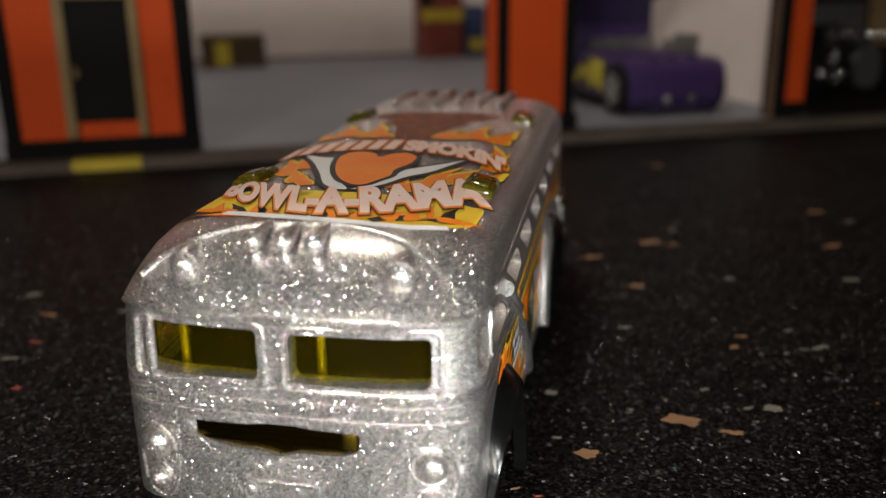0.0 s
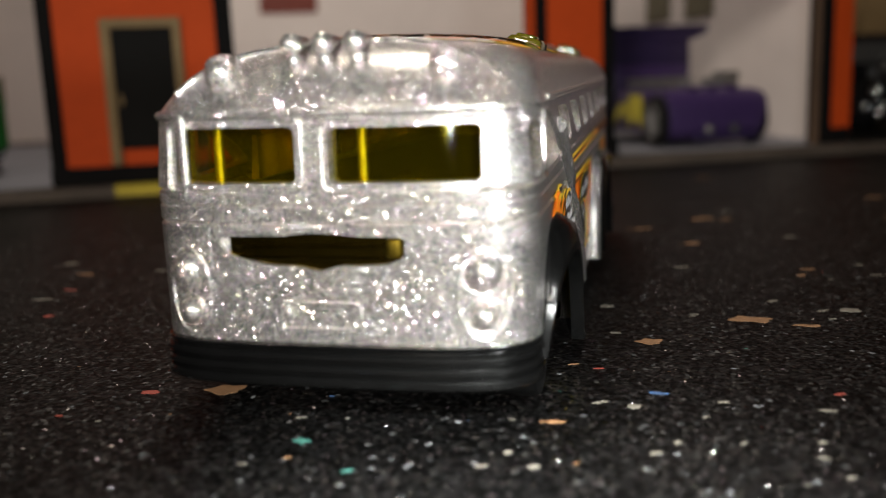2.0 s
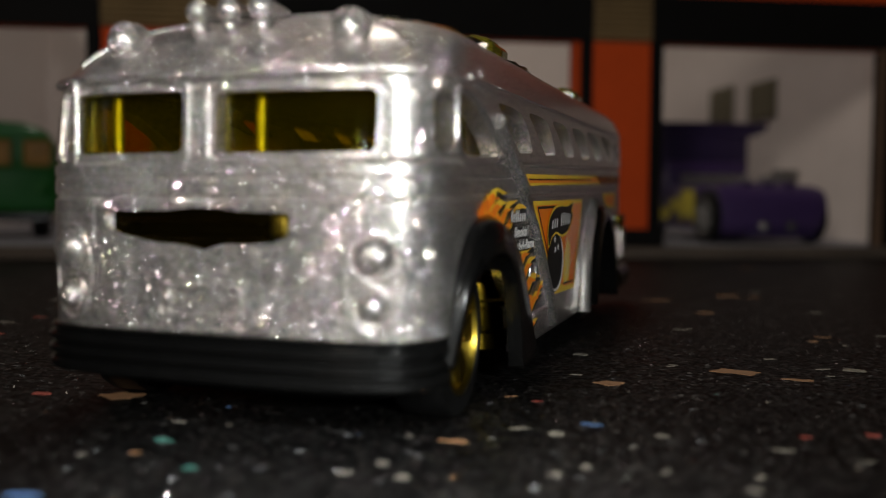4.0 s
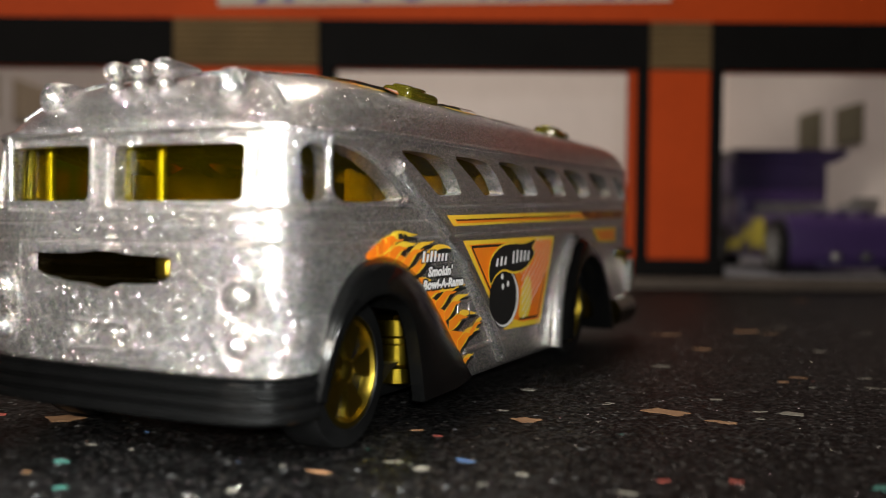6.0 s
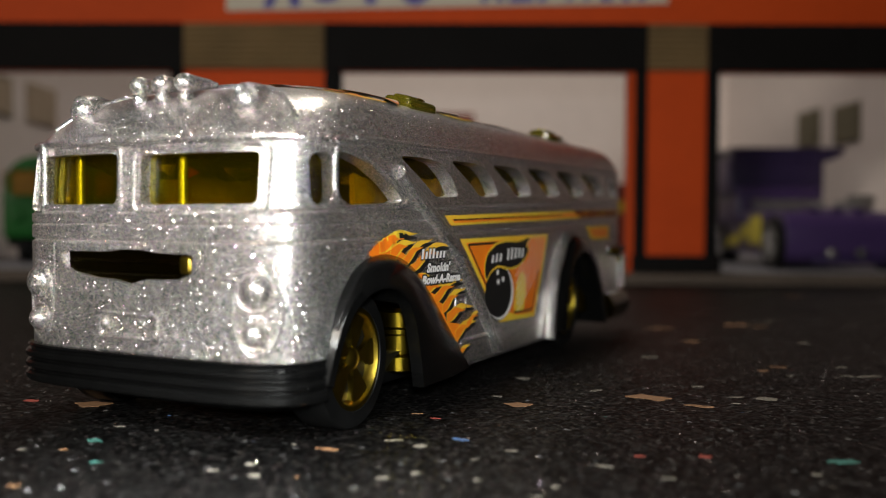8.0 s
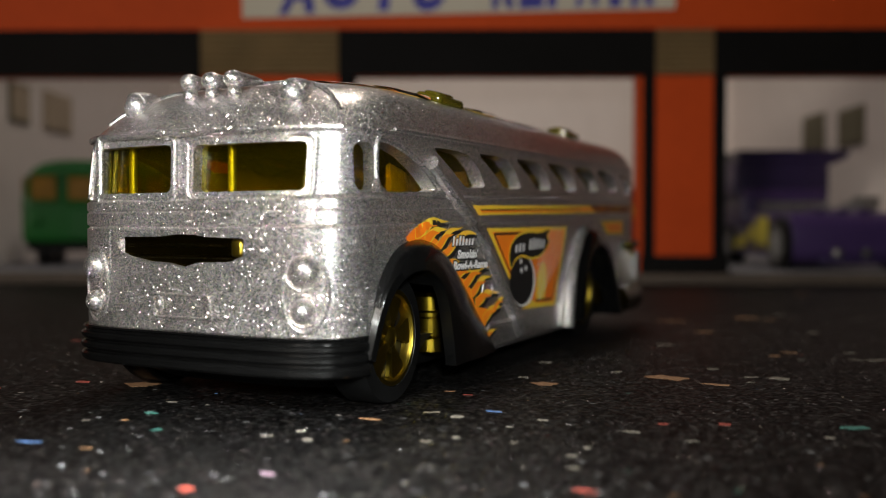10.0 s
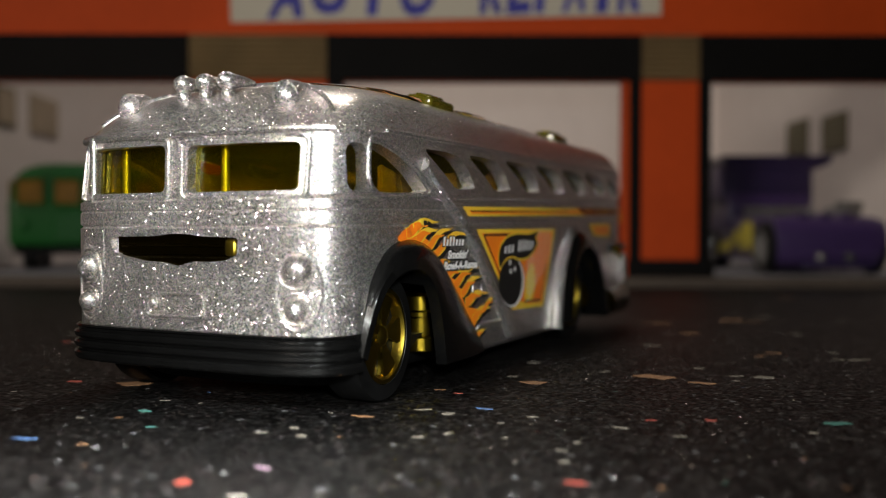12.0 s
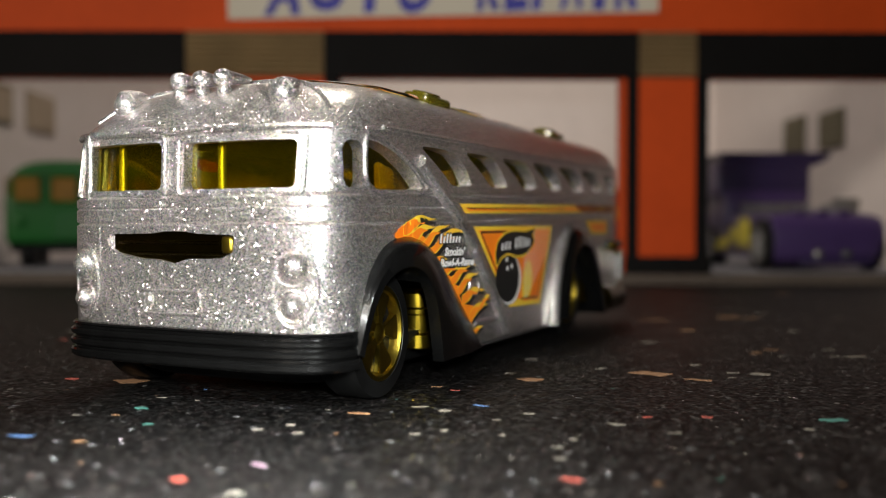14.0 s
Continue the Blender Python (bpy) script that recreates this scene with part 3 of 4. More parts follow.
part("number_plate", tube([on_front(x, z, 0.05) for x, z in round_rect(-3.6, 2.3, 7.5, 9.4, 0.4)], 0.15), SILVER, body, "blank embossed plate")
bm = bmesh.new()
bm = ball(-3.0, on_front(-3.0, 8.6).y, 8.6, 0.42, 0.4, 0.62, bm, 12)
part("plate_clip", bm, SILVER, body)
for s in (1, -1):
    cx = s * 10.85
    bez = tube([on_front(cx + x, z, -0.06) for x, z in ellipse(0, 10.0, 1.75, 3.2, 30)], 0.22)
    bezel = part("headlight_bezel", bez, SILVER, body, "oval bezel round paired lamps")
    for z, r, lab in ((11.55, 1.3, "round silver headlight"), (8.5, 1.0, "small round silver lamp")):
        lamp = tube([on_front(cx + x, y, 0.0) for x, y in ellipse(0, z, r + 0.22, r + 0.22, 24)], 0.16)
        part("headlight", ball(cx, on_front(cx, z).y + 0.15, z, r, 1.15, r, lamp), SILVER, bezel, lab)
    x0 = s * 8.3
    lamp = ball(x0, 3.1, 25.6, 1.15, 1.1, 1.2)
    lathe([(1.15, 0), (1.05, 0.8), (0.75, 1.9), (0.2, 3.0)], 16, Matrix.Translation((x0, 3.0, 25.8)) @ Matrix.Rotation(radians(-72), 4, "X"), lamp)
    part("marker_lamp", lamp, SILVER, body, "torpedo marker lamp")
for x0 in (-3.1, -0.75, 1.6):
    h = ball(x0, 4.1, 27.5, 0.85, 0.95, 0.8)
    ball(x0 + 0.25, 3.9, 26.3, 0.6, 0.7, 0.7, h)
    lathe([(0.8, 0), (0.6, 1.2), (0.4, 2.8), (0.15, 4.0)], 14, Matrix.Translation((x0, 4.1, 27.5)) @ Matrix.Rotation(radians(-84), 4, "X"), h)
    part("air_horn", h, SILVER, body, "trumpet horn on the roof front")
for k in range(6):
    x0 = -8.0 + 3.0 * k
    part("roof_slat", tube([on_roof(x0, y, h) for y, h in ((70.5, -0.2), (71.3, 0.5), (76, 0.75), (81, 0.75), (85.5, 0.5), (86.5, -0.2))], 0.46, False, 10), SILVER, body, "raised roof slat")

# amber plastic: windows and roof hatches
amber = bmesh.new()
R = [ring(16.8, 13.1, 1.15, 89.9, 7), ring(22.6, 12.9, 1.4, 89.7, 7), ring(22.6, 12.3, 2.1, 89.1, 7), ring(16.8, 12.5, 1.85, 89.3, 7), ring(16.8, 13.1, 1.15, 89.9, 7)]
loft(R, cap=False, bm=amber)
bmesh.ops.remove_doubles(amber, verts=amber.verts, dist=1e-4)
glazing = part("glazing", rake(amber), AMBER, bus, "clear amber plastic windows")
glazing.visible_shadow = False
for s in (1, -1):
    for y0 in (25.0, 64.5):
        x0 = s * 10.9
        base = on_roof(x0, y0, 0.0)
        h = box(None, -1.5, 1.5, -2.9, 2.9, -1.1, 0.75, 0.65, 3)
        h = box(h, -0.9, 0.9, -2.1, 1.2, 0.55, 1.0, 0.3, 2)
        h.transform(Matrix.Translation(base) @ Matrix.Rotation(s * radians(14), 4, "Y"))
        part("roof_hatch", h, AMBER_DARK, bus, "amber plastic roof hatch")
part("cabin_floor", loft([ring(15.2, 11.6, 2.3, 86.5), ring(16.6, 11.6, 2.3, 86.5)]), BLACK_CHASSIS, bus)
# solid bars for the inner posts and for a jamb's reflection in the glass
for x0, y0 in ((-10.6, 1.0), (-9.0, 3.5), (2.0, 3.5)):
    part("inner_bar", lathe([(0.36, 16.6), (0.36, 22.8)], 12, Matrix.Translation((x0, y0, 0))), SILVER if y0 < 2 else STEEL, bus, "upright bar at the amber windscreen, for posts and a jamb's reflection")

# added amber strips: imitate light that passes through the cabin to the side windows
for s in (1, -1):
    liner = loft([[(s * (11.3 + 0.3 * math.sin(0.9 * y)), y, 16.6), (s * (11.0 + 0.3 * math.sin(0.9 * y)), y, 20.4 + 0.7 * math.sin(0.6 * y + 1)), (s * 10.6, y, 20.2), (s * 10.6, y, 16.6)] for y in np.linspace(14, 87, 60)])
    part("window_glow_liner", rake(liner), AMBER_GLOW_LINER, bus, "added amber strip in place of light seen through the side windows", angle=60)

# black and gold undercarriage
part("chassis", loft([ring(1.4, 9.4, 6.2, 84), ring(1.9, 10.4, 5.0, 85), ring(5.0, 12.4, 3.0, 87)]), BLACK_CHASSIS, bus, "black plastic base")
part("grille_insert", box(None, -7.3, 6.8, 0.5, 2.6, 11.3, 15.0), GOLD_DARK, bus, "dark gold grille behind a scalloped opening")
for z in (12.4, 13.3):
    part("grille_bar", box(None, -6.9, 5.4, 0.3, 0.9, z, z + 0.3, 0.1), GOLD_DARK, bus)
part("grille_jamb", prism([(-8.8, 0.2), (-7.3, 0.9), (-7.3, 2.6), (-8.8, 2.6)], 2, 11.6, 14.8), SILVER, bus, "bright silver end of the grille opening")
part("grille_stud", box(None, 4.3, 5.4, 0.1, 1.9, 12.6, 14.0, 0.35, 3), GOLD_DULL, bus, "small gold block")
brk = []
for z, o in ((3.2, 0.2), (3.3, 0.7), (3.5, 0.9), (3.9, 0.95), (4.08, 0.8), (4.15, 0.45), (4.3, 0.45), (4.38, 0.8), (4.55, 0.95), (4.8, 0.95), (4.98, 0.8), (5.05, 0.45), (5.2, 0.45), (5.28, 0.8), (5.45, 0.95), (5.7, 0.95), (5.85, 0.8), (5.95, 0.5), (6.1, 0.55), (6.25, 0.75), (6.4, 0.6), (6.45, -0.2)):
    full = ring(z, 14.15 + 0.35 * o, 0.1 - o * 0.9, 60, 7.6, 5)
    brk.append(full[1:40])
bump = bmesh.new()
loft(brk + [[(p[0] * 0.86, p[1] + 1.8, p[2]) for p in brk[-1]], [(p[0] * 0.86, p[1] + 1.8, p[2]) for p in brk[0]], brk[0]], closed_ring=False, cap=False, bm=bump)
bmesh.ops.remove_doubles(bump, verts=bump.verts, dist=1e-4)
bmesh.ops.holes_fill(bump, edges=bump.edges[:], sides=0)
part("bumper", bump, BLACK_PLASTIC, bus, "black ribbed plastic bumper", angle=25)


def resample(pts, n):
    p = np.array(pts, float)
    for _ in range(2):
        q = [p[0]]
        for a, b in zip(p, p[1:]):
            q += [a * 0.75 + b * 0.25, a * 0.25 + b * 0.75]
        p = np.array(q + [p[-1]])
    d = np.concatenate([[0], np.cumsum(np.hypot(*np.diff(p, axis=0).T))])
    t = np.linspace(0, d[-1], n)
    return np.stack([np.interp(t, d, p[:, 0]), np.interp(t, d, p[:, 1])], 1)


def fender(at_body, at_lip, s, lip_x=16.3, lift=0.9, n=40, a=0.0, b=1.0, slim=False):
    B, L = resample(at_body, n), resample(at_lip, n)
    lo, hi = int(a * (n - 1)), int(b * (n - 1)) + 1
    c = L.mean(0)
    rings = []
    for i in range(lo, hi):
        out = (L[i] - np.array([c[0], 2.0]))
        out = out / (np.hypot(*out) + 1e-9)
        o = L[i] + out * lift
        mid = 0.55 * o + 0.45 * B[i] + out * 0.25
        lx = lip_x - 1.7 * max(0.0, 1 - i / (0.45 * n)) if slim else lip_x
        rings.append([(s * 12.9, B[i][0], B[i][1]), (s * 14.35, B[i][0], B[i][1]), (s * (lx - 0.45), *mid), (s * lx, *o), (s * lx, *L[i]), (s * (lx - 0.5), *L[i]), (s * (lx - 1.1 if slim and i > 0.6 * n else 11.5), *L[i])])
    return loft(rings)


FB = [(4.9, 4.2), (5.4, 9.2), (8.2, 12.9), (13.0, 14.3), (18.5, 13.2), (22.5, 10.2), (26.8, 6.4), (31.6, 2.2)]
FL = [(5.4, 4.2), (5.9, 8.0), (7.4, 10.5), (10.3, 11.6), (13.4, 10.9), (15.4, 9.0), (16.4, 6.2), (17.3, 2.5)]
RB = [(55.6, 3.0), (56.6, 9), (60, 13.8), (65, 15.4), (70, 14), (75, 10.5), (79, 6), (82, 2.4)]
RL = [(58.5, 3.0), (59.3, 8), (61.6, 11.6), (65.4, 13), (69.6, 12), (72.8, 9), (75, 5.4), (76.4, 2.4)]
for s in (1, -1):
    part("front_fender", fender(FB, FL, s, slim=True), BLACK_PLASTIC, bus, "black plastic wheel arch", angle=50)
    part("rear_fender", fender(RB, RL, s, 15.9, 0.9), BLACK_PLASTIC, bus, "black plastic wheel arch", angle=50)
    part("arch_flare", tube([(s * 14.7, y, z) for y, z in ((55.3, 2.4), (55.5, 4), (56.0, 7.5), (57.2, 10.6), (59.4, 13.2), (62, 14.8))], 0.75, False, 10), SILVER, bus, "silver flare before the rear wheel")
    part("exhaust_can", lathe([(2.3, 3.0), (2.75, 3.2), (2.8, 4.4), (2.45, 4.7), (2.4, 6.3), (2.6, 6.5), (2.6, 6.9), (2.4, 7.1), (2.35, 8.4), (2.0, 8.8), (0.4, 8.9)], 32, Matrix.Translation((s * 11.0, 22.4, 0))), GOLD, bus, "gold chrome cylinder behind the wheel")
    part("exhaust_can", lathe([(1.7, 4), (1.9, 4.2), (1.9, 9.3), (0.4, 9.6)], 24, Matrix.Translation((s * 11.6, 75.2, 0))), GOLD, bus, "gold chrome cylinder behind the wheel")
    part("rear_pipe", lathe([(1.9, 0), (2.3, 0.3), (2.3, 9.4), (1.6, 9.8)], 24, Matrix.Translation((s * 13.4, 81.6, 4.2)) @ Matrix.Rotation(radians(-90), 4, "X")), GOLD_DARK, bus, "dark gold tail pipe")
    part("rear_bumper_end", box(None, min(s * 13.6, s * 14.9), max(s * 13.6, s * 14.9), 90.6, 92.4, 6.6, 11.6, 0.5, 3), SILVER, bus, "silver bumper end")
    part("rear_step", box(None, min(s * 12.5, s * 14.9), max(s * 12.5, s * 14.9), 82.5, 92, 11.9, 13.2, 0.5, 2), BLACK_PLASTIC, bus, "black strip over the bumper")
    lamps = ball(s * 14.9, 84.2, 12.4, 0.5, 0.7, 0.7)
    ball(s * 14.9, 86.4, 12.3, 0.5, 0.8, 0.8, lamps)
    part("tail_lamp", ball(s * 14.9, 87.2, 11.2, 0.4, 0.5, 0.5, lamps), GOLD, bus, "gold lamps")


def wheel(y, s, r):
    place = Matrix.Translation((s * (11.5 if y < 30 else 10.8), y, r)) @ Matrix.Diagonal((1, 0.96 if y < 30 else 1.05, 1, 1)) @ Matrix.Rotation(s * radians(90), 4, "Y")
    tyre = lathe([(r * 0.62, -1.5), (r * 0.95, -1.5), (r, -1.1), (r, 1.6), (r * 0.97, 2.0), (r * 0.74, 2.15), (r * 0.70, 1.7), (r * 0.64, 1.2)], 40, place)
    w = part("wheel", tyre, RUBBER, bus, "black wheel with gold five-spoke rim")
    rim = lathe([(r * 0.62, 0.9), (r * 0.70, 1.5), (r * 0.73, 2.1), (r * 0.66, 2.15), (r * 0.61, 1.6), (r * 0.60, 1.0)], 40)
    lathe([(0.05, 0.8), (r * 0.17, 0.8), (r * 0.17, 1.8), (r * 0.1, 2.1), (0.05, 2.15)], 24, None, rim)
    spoke = smooth_poly([(0.05, -0.09), (0.3, -0.075), (0.48, -0.12), (0.63, -0.27), (0.69, -0.18), (0.71, 0.0), (0.69, 0.18), (0.63, 0.27), (0.48, 0.12), (0.3, 0.075), (0.05, 0.09)], 1)
    for k in range(5):
        one = prism([(u * r, v * r) for u, v in spoke], 2, 1.15, 1.85)
        bmesh.ops.bevel(one, geom=[e for e in one.edges if abs(e.verts[0].co.z - e.verts[1].co.z) < 1e-6 and e.verts[0].co.z > 1.8], offset=0.22, segments=2, affect="EDGES")
        one.transform(Matrix.Rotation(2 * math.pi * k / 5 + 0.4, 4, "Z"))
        merge(rim, one)
    rim.transform(place)
    part("rim", rim, GOLD_DULL, w, "gold five-spoke rim")
    part("hub_back", lathe([(0.05, -1.3), (r * 0.68, -1.3), (r * 0.68, 0.7), (0.05, 0.7)], 24, place), BLACK_CHASSIS, w)


for s in (1, -1):
    wheel(10.3, s, 5.65)
    wheel(67.2, s, 6.1)

# ---- printed decals on the bus ----
def grown(poly, d):
    """An outline pushed outwards by d."""
    out, n = [], len(poly)
    area = sum(poly[i - 1][0] * poly[i][1] - poly[i][0] * poly[i - 1][1] for i in range(n))
    sg = 1 if area > 0 else -1
    for i in range(n):
        (ax, ay), (bx, by) = poly[i - 1], poly[(i + 1) % n]
        tx, ty = bx - ax, by - ay
        ln = math.hypot(tx, ty) + 1e-9
        out.append((poly[i][0] + sg * ty / ln * d, poly[i][1] - sg * tx / ln * d))
    return out


def flame(x, y, length, heading, width, curl, n=12):
    """A tapering licking tongue, as an outline."""
    a = radians(heading)
    left, right = [], []
    px, py = x, y
    for k in range(n + 1):
        t = k / n
        w = width * (1 - t) ** 0.8 * (0.75 + 0.45 * math.sin(math.pi * min(1, t * 1.4))) + 0.02
        left.append((px - math.sin(a) * w / 2, py + math.cos(a) * w / 2))
        right.append((px + math.sin(a) * w / 2, py - math.cos(a) * w / 2))
        px, py = px + math.cos(a) * length / n, py + math.sin(a) * length / n
        a += radians(curl) * math.cos(2.2 * math.pi * t) / n * 3
    return left + right[::-1]


def along(y0, z0, y1, z1, width, curl=0.0):
    """A tongue from its root to its tip."""
    return (y0, z0, math.hypot(y1 - y0, z1 - z0), math.degrees(math.atan2(z1 - z0, y1 - y0)), width, curl)


def stacked(tongues, grow, put, lift, material, name, label="", step=2.0, cover=1.0):
    """Several tongues as one print layer, each a hair above the one before."""
    bm = bmesh.new()
    for k, (x, y, ln, hd, w, c) in enumerate(tongues):
        bm = merge(bm, drape(flat([flame(x, y, ln * cover + grow, hd, w * (0.55 + 0.45 * cover) + 1.6 * grow, c)]), put(lift + 0.003 * k), step))
    return part(name, bm, material, bus, label, angle=60)


def fire(tongues, put, lift, name, label, step=2.0, edge=0.3):
    """Orange flames with a yellow rim and a black outline."""
    top = 0.003 * len(tongues) + 0.006
    stacked(tongues, edge, put, lift, DECAL_BLACK, name, "", step)
    stacked(tongues, 0.45 * edge, put, lift + top, DECAL_YELLOW, name, "", step)
    stacked(tongues, 0.0, put, lift + 2 * top, DECAL_ORANGE, name, label, step, 0.8)


def decal(name, polys, material, put, label="", step=1.5):
    return part(name, drape(flat(polys), put, step), material, bus, label, angle=60)


for s in (1, -1):
    side = lambda lift, s=s: (lambda y, z: on_flank(y, z, lift, s))
    decal("stripe_decal", [[(26.2, 17.2), (27.7, 16.25), (87.5, 17.6), (87.5, 18.6)]], DECAL_YELLOW, side(0.04), "yellow and orange side stripe", 4)
    decal("stripe_decal", [[(27.6, 16.98), (28.4, 16.5), (87.5, 17.85), (87.5, 18.35)]], DECAL_ORANGE, side(0.08), "", 4)
    decal("stripe_decal", [[(28.0, 16.93), (28.3, 16.72), (62, 17.5), (62, 17.68)]], DECAL_BLACK, side(0.12), "", 4)
    decal("stripe_decal", [[(28.6, 16.83), (28.8, 16.76), (58, 17.44), (58, 17.55)]], DECAL_COPPER, side(0.16), "", 4)
    decal("stripe_fade", [[(66, 18.15), (69, 17.2), (88, 17.6), (88, 18.6)]], DECAL_COPPER, side(0.20), "stripe worn to copper", 4)
    # the bowling panel
    decal("panel_decal", [[(29.8, 14.95), (56.2, 15.2), (55.0, 12.4), (53.2, 9.0), (51.6, 5.55), (40.5, 5.85), (37.6, 8.2)]], DECAL_YELLOW, side(0.04), "orange bowling panel decal", 3)
    decal("panel_decal", [[(31.2, 14.55), (55.2, 14.8), (54.1, 12.2), (52.6, 9.2), (51.0, 6.15), (45.6, 6.25), (38.6, 7.6), (36.6, 9.6)]], DECAL_ORANGE, side(0.08), "", 3)
    decal("panel_glow", [smooth_poly([(44.4, 6.5), (47.4, 6.4), (48.4, 8.4), (48.2, 10.6), (46.6, 11.2), (44.8, 9.2)], 1)], DECAL_YELLOW, side(0.10), "", 3)
    for a, b in (((31.7, 14.35), (48.5, 14.5)), ((31.7, 14.35), (38.3, 8.3)), ((44.5, 6.6), (50.4, 6.45)), ((50.4, 6.45), (52.0, 9.4)), ((52.0, 9.4), (52.6, 11.0))):
        ln = math.hypot(b[0] - a[0], b[1] - a[1])
        nx, nz = -(b[1] - a[1]) / ln * 0.11, (b[0] - a[0]) / ln * 0.11
        decal("panel_line", [[(a[0] - nx, a[1] - nz), (b[0] - nx, b[1] - nz), (b[0] + nx, b[1] + nz), (a[0] + nx, a[1] + nz)]], DECAL_BLACK, side(0.12), "", 3)
    for k in range(8):
        z0, y0 = 6.6 + 0.8 * k, 45.4 - 0.1 * k
        run = min(12.0, (15.1 - z0) / 0.64, (54.5 - y0))
        decal("panel_streak", [[(y0, z0), (y0 + 0.2, z0 - 0.05), (y0 + run, z0 + 0.64 * run - 0.05), (y0 + run, z0 + 0.64 * run + 0.05)]], DECAL_WHITE, side(0.13 + 0.001 * k), "", 3)
    decal("ball_decal", [ellipse(40.1, 9.1, 4.1, 3.0, 36)], DECAL_BLACK, side(0.15), "black ball on the panel", 3)
    decal("ball_decal", [ellipse(40.3, 9.0, 3.85, 2.8, 36)], DECAL_WHITE, side(0.18), "", 3)
    decal("ball_decal", [ellipse(39.8, 9.2, 3.6, 2.75, 36)], DECAL_BLACK, side(0.21), "", 3)
    for u, v in ((39.2, 11.3), (39.4, 10.3), (40.8, 10.5)):
        decal("ball_spot", [ellipse(u, v, 0.36, 0.3, 12)], DECAL_WHITE, side(0.24))
    badge = smooth_poly([(36.0, 10.6), (35.5, 11.9), (36.2, 13.3), (38.8, 14.3), (42.0, 14.5), (45.4, 14.4), (49.4, 14.95), (47.6, 14.0), (48.8, 13.5), (47.6, 12.6), (45.4, 11.8), (42.4, 11.6), (39.4, 12.1), (37.2, 11.6)], 2)
    decal("badge_decal", [grown(badge, 0.22)], DECAL_YELLOW, side(0.26), "", 3)
    decal("badge_decal", [badge], DECAL_BLACK, side(0.28), "plain black flame badge", 3)
    for k in range(9):
        y0, tall = 37.2 + 1.12 * k, (0.8, 0.9, 0.85, 0.35, 1.25, 1.3, 1.2, 1.1, 1.0)[k]
        if k != 3:
            zb = 12.35 + 0.04 * k
            decal("badge_bar", [[(y0, zb), (y0 + 0.62, zb), (y0 + 0.85, zb + tall), (y0 + 0.3, zb + tall)]], DECAL_WHITE, side(0.31), "", 3)
    # flames that lick off the front arch
    licks = [along(13.5, 14.5, 20.6, 15.2, 1.25, 30), along(15.4, 13.9, 20.2, 14.6, 1.15, 30), along(17.6, 13.1, 23.8, 14.7, 1.0, 34), along(18.8, 12.5, 29.1, 13.7, 0.9, 40), along(20.2, 11.7, 24.3, 10.9, 1.0, 26),
             along(21.8, 10.7, 26.6, 10.3, 1.2, 30), along(23.8, 9.5, 30.7, 10.6, 1.1, 36), along(25.6, 8.5, 31.3, 9.8, 1.1, 36), along(26.6, 7.6, 33.1, 7.9, 1.2, 30), along(31.2, 6.5, 35.9, 7.3, 0.7, 40), along(28.6, 5.7, 33.8, 6.4, 1.3, 34), along(29.6, 3.7, 32.6, 4.3, 0.8, 30)]
    stacked([(y + 0.3, z - 0.34, ln, hd, w * 1.1, c) for y, z, ln, hd, w, c in licks], 0.12, side, 0.05, DECAL_BLACK, "flame_decal", "", 2)
    band = [(11.6, 14.0), (13.2, 14.9), (15.0, 15.15), (16.6, 14.9), (17.0, 14.2), (18.4, 13.7), (18.2, 13.1), (19.8, 12.5), (20.4, 11.7), (21.9, 11.1), (22.5, 10.4), (24.4, 9.9), (24.7, 9.3), (26.1, 8.9), (25.9, 8.3), (26.7, 7.2), (29.4, 6.8), (31.6, 6.4), (30.3, 5.6), (29.3, 4.9), (30.2, 3.6), (28.0, 3.8), (22.0, 8.8), (17.0, 12.4), (13.0, 13.6)]
    decal("flame_decal", [smooth_poly(band, 1)], DECAL_ORANGE, side(0.10), "orange flame band along the arch", 2)
    stacked(licks, 0.0, side, 0.115, DECAL_YELLOW, "flame_decal", "yellow flame tips", 2)
    stacked(licks, 0.0, side, 0.16, DECAL_ORANGE, "flame_decal", "orange flame licking off the arch", 2, 0.66)
    # lettering; the first line is plain bars
    for k in range(7):
        y0 = 20.9 + 0.74 * k
        for off, mt, lift in ((0.1, DECAL_BLACK, 0.24), (0.0, DECAL_WHITE, 0.27)):
            decal("lettering_bar", [[(y0 - off, 13.3 - off), (y0 + 0.42 + off, 13.3 - off), (y0 + 0.62 + off, (14.2 if k in (0, 2, 3) else 13.95) + off), (y0 + 0.2 - off, (14.2 if k in (0, 2, 3) else 13.95) + off)]], mt, side(lift), "", 2)
    for word, y0, z0, w, size in (("Smokin'", 22.0, 12.1, 4.9, 1.2), ("Bowl-A-Rama", 21.1, 11.05, 8.3, 1.15)):
        for off, mt, lift in ((0.3, DECAL_BLACK, 0.24), (0.0, DECAL_WHITE, 0.27)):
            bm = text_flat(word, size, w + off, off * 0.5 + 0.06)
            for v in bm.verts:
                v.co.x = y0 - off / 2 + v.co.x + 0.25 * v.co.y
                v.co.y = z0 + v.co.y * 0.9
                if s < 0:
                    v.co.x = 2 * (y0 + w / 2) - v.co.x
            part("lettering", drape(bm, side(lift), 3), mt, bus, "white slanted lettering", angle=60)
    rim = tube([side(0.05)(y, z) for y, z in round_rect(28.7, 31.2, 7.9, 9.5, 0.5)], 0.13)
    part("filler_flap", rim, SILVER, body, "small embossed flap")
    decal("rear_panel_decal", [[(72.3, 16.0), (84.2, 16.2), (84.2, 14.2), (75.3, 14.2)]], DECAL_YELLOW, side(0.05), "", 3)
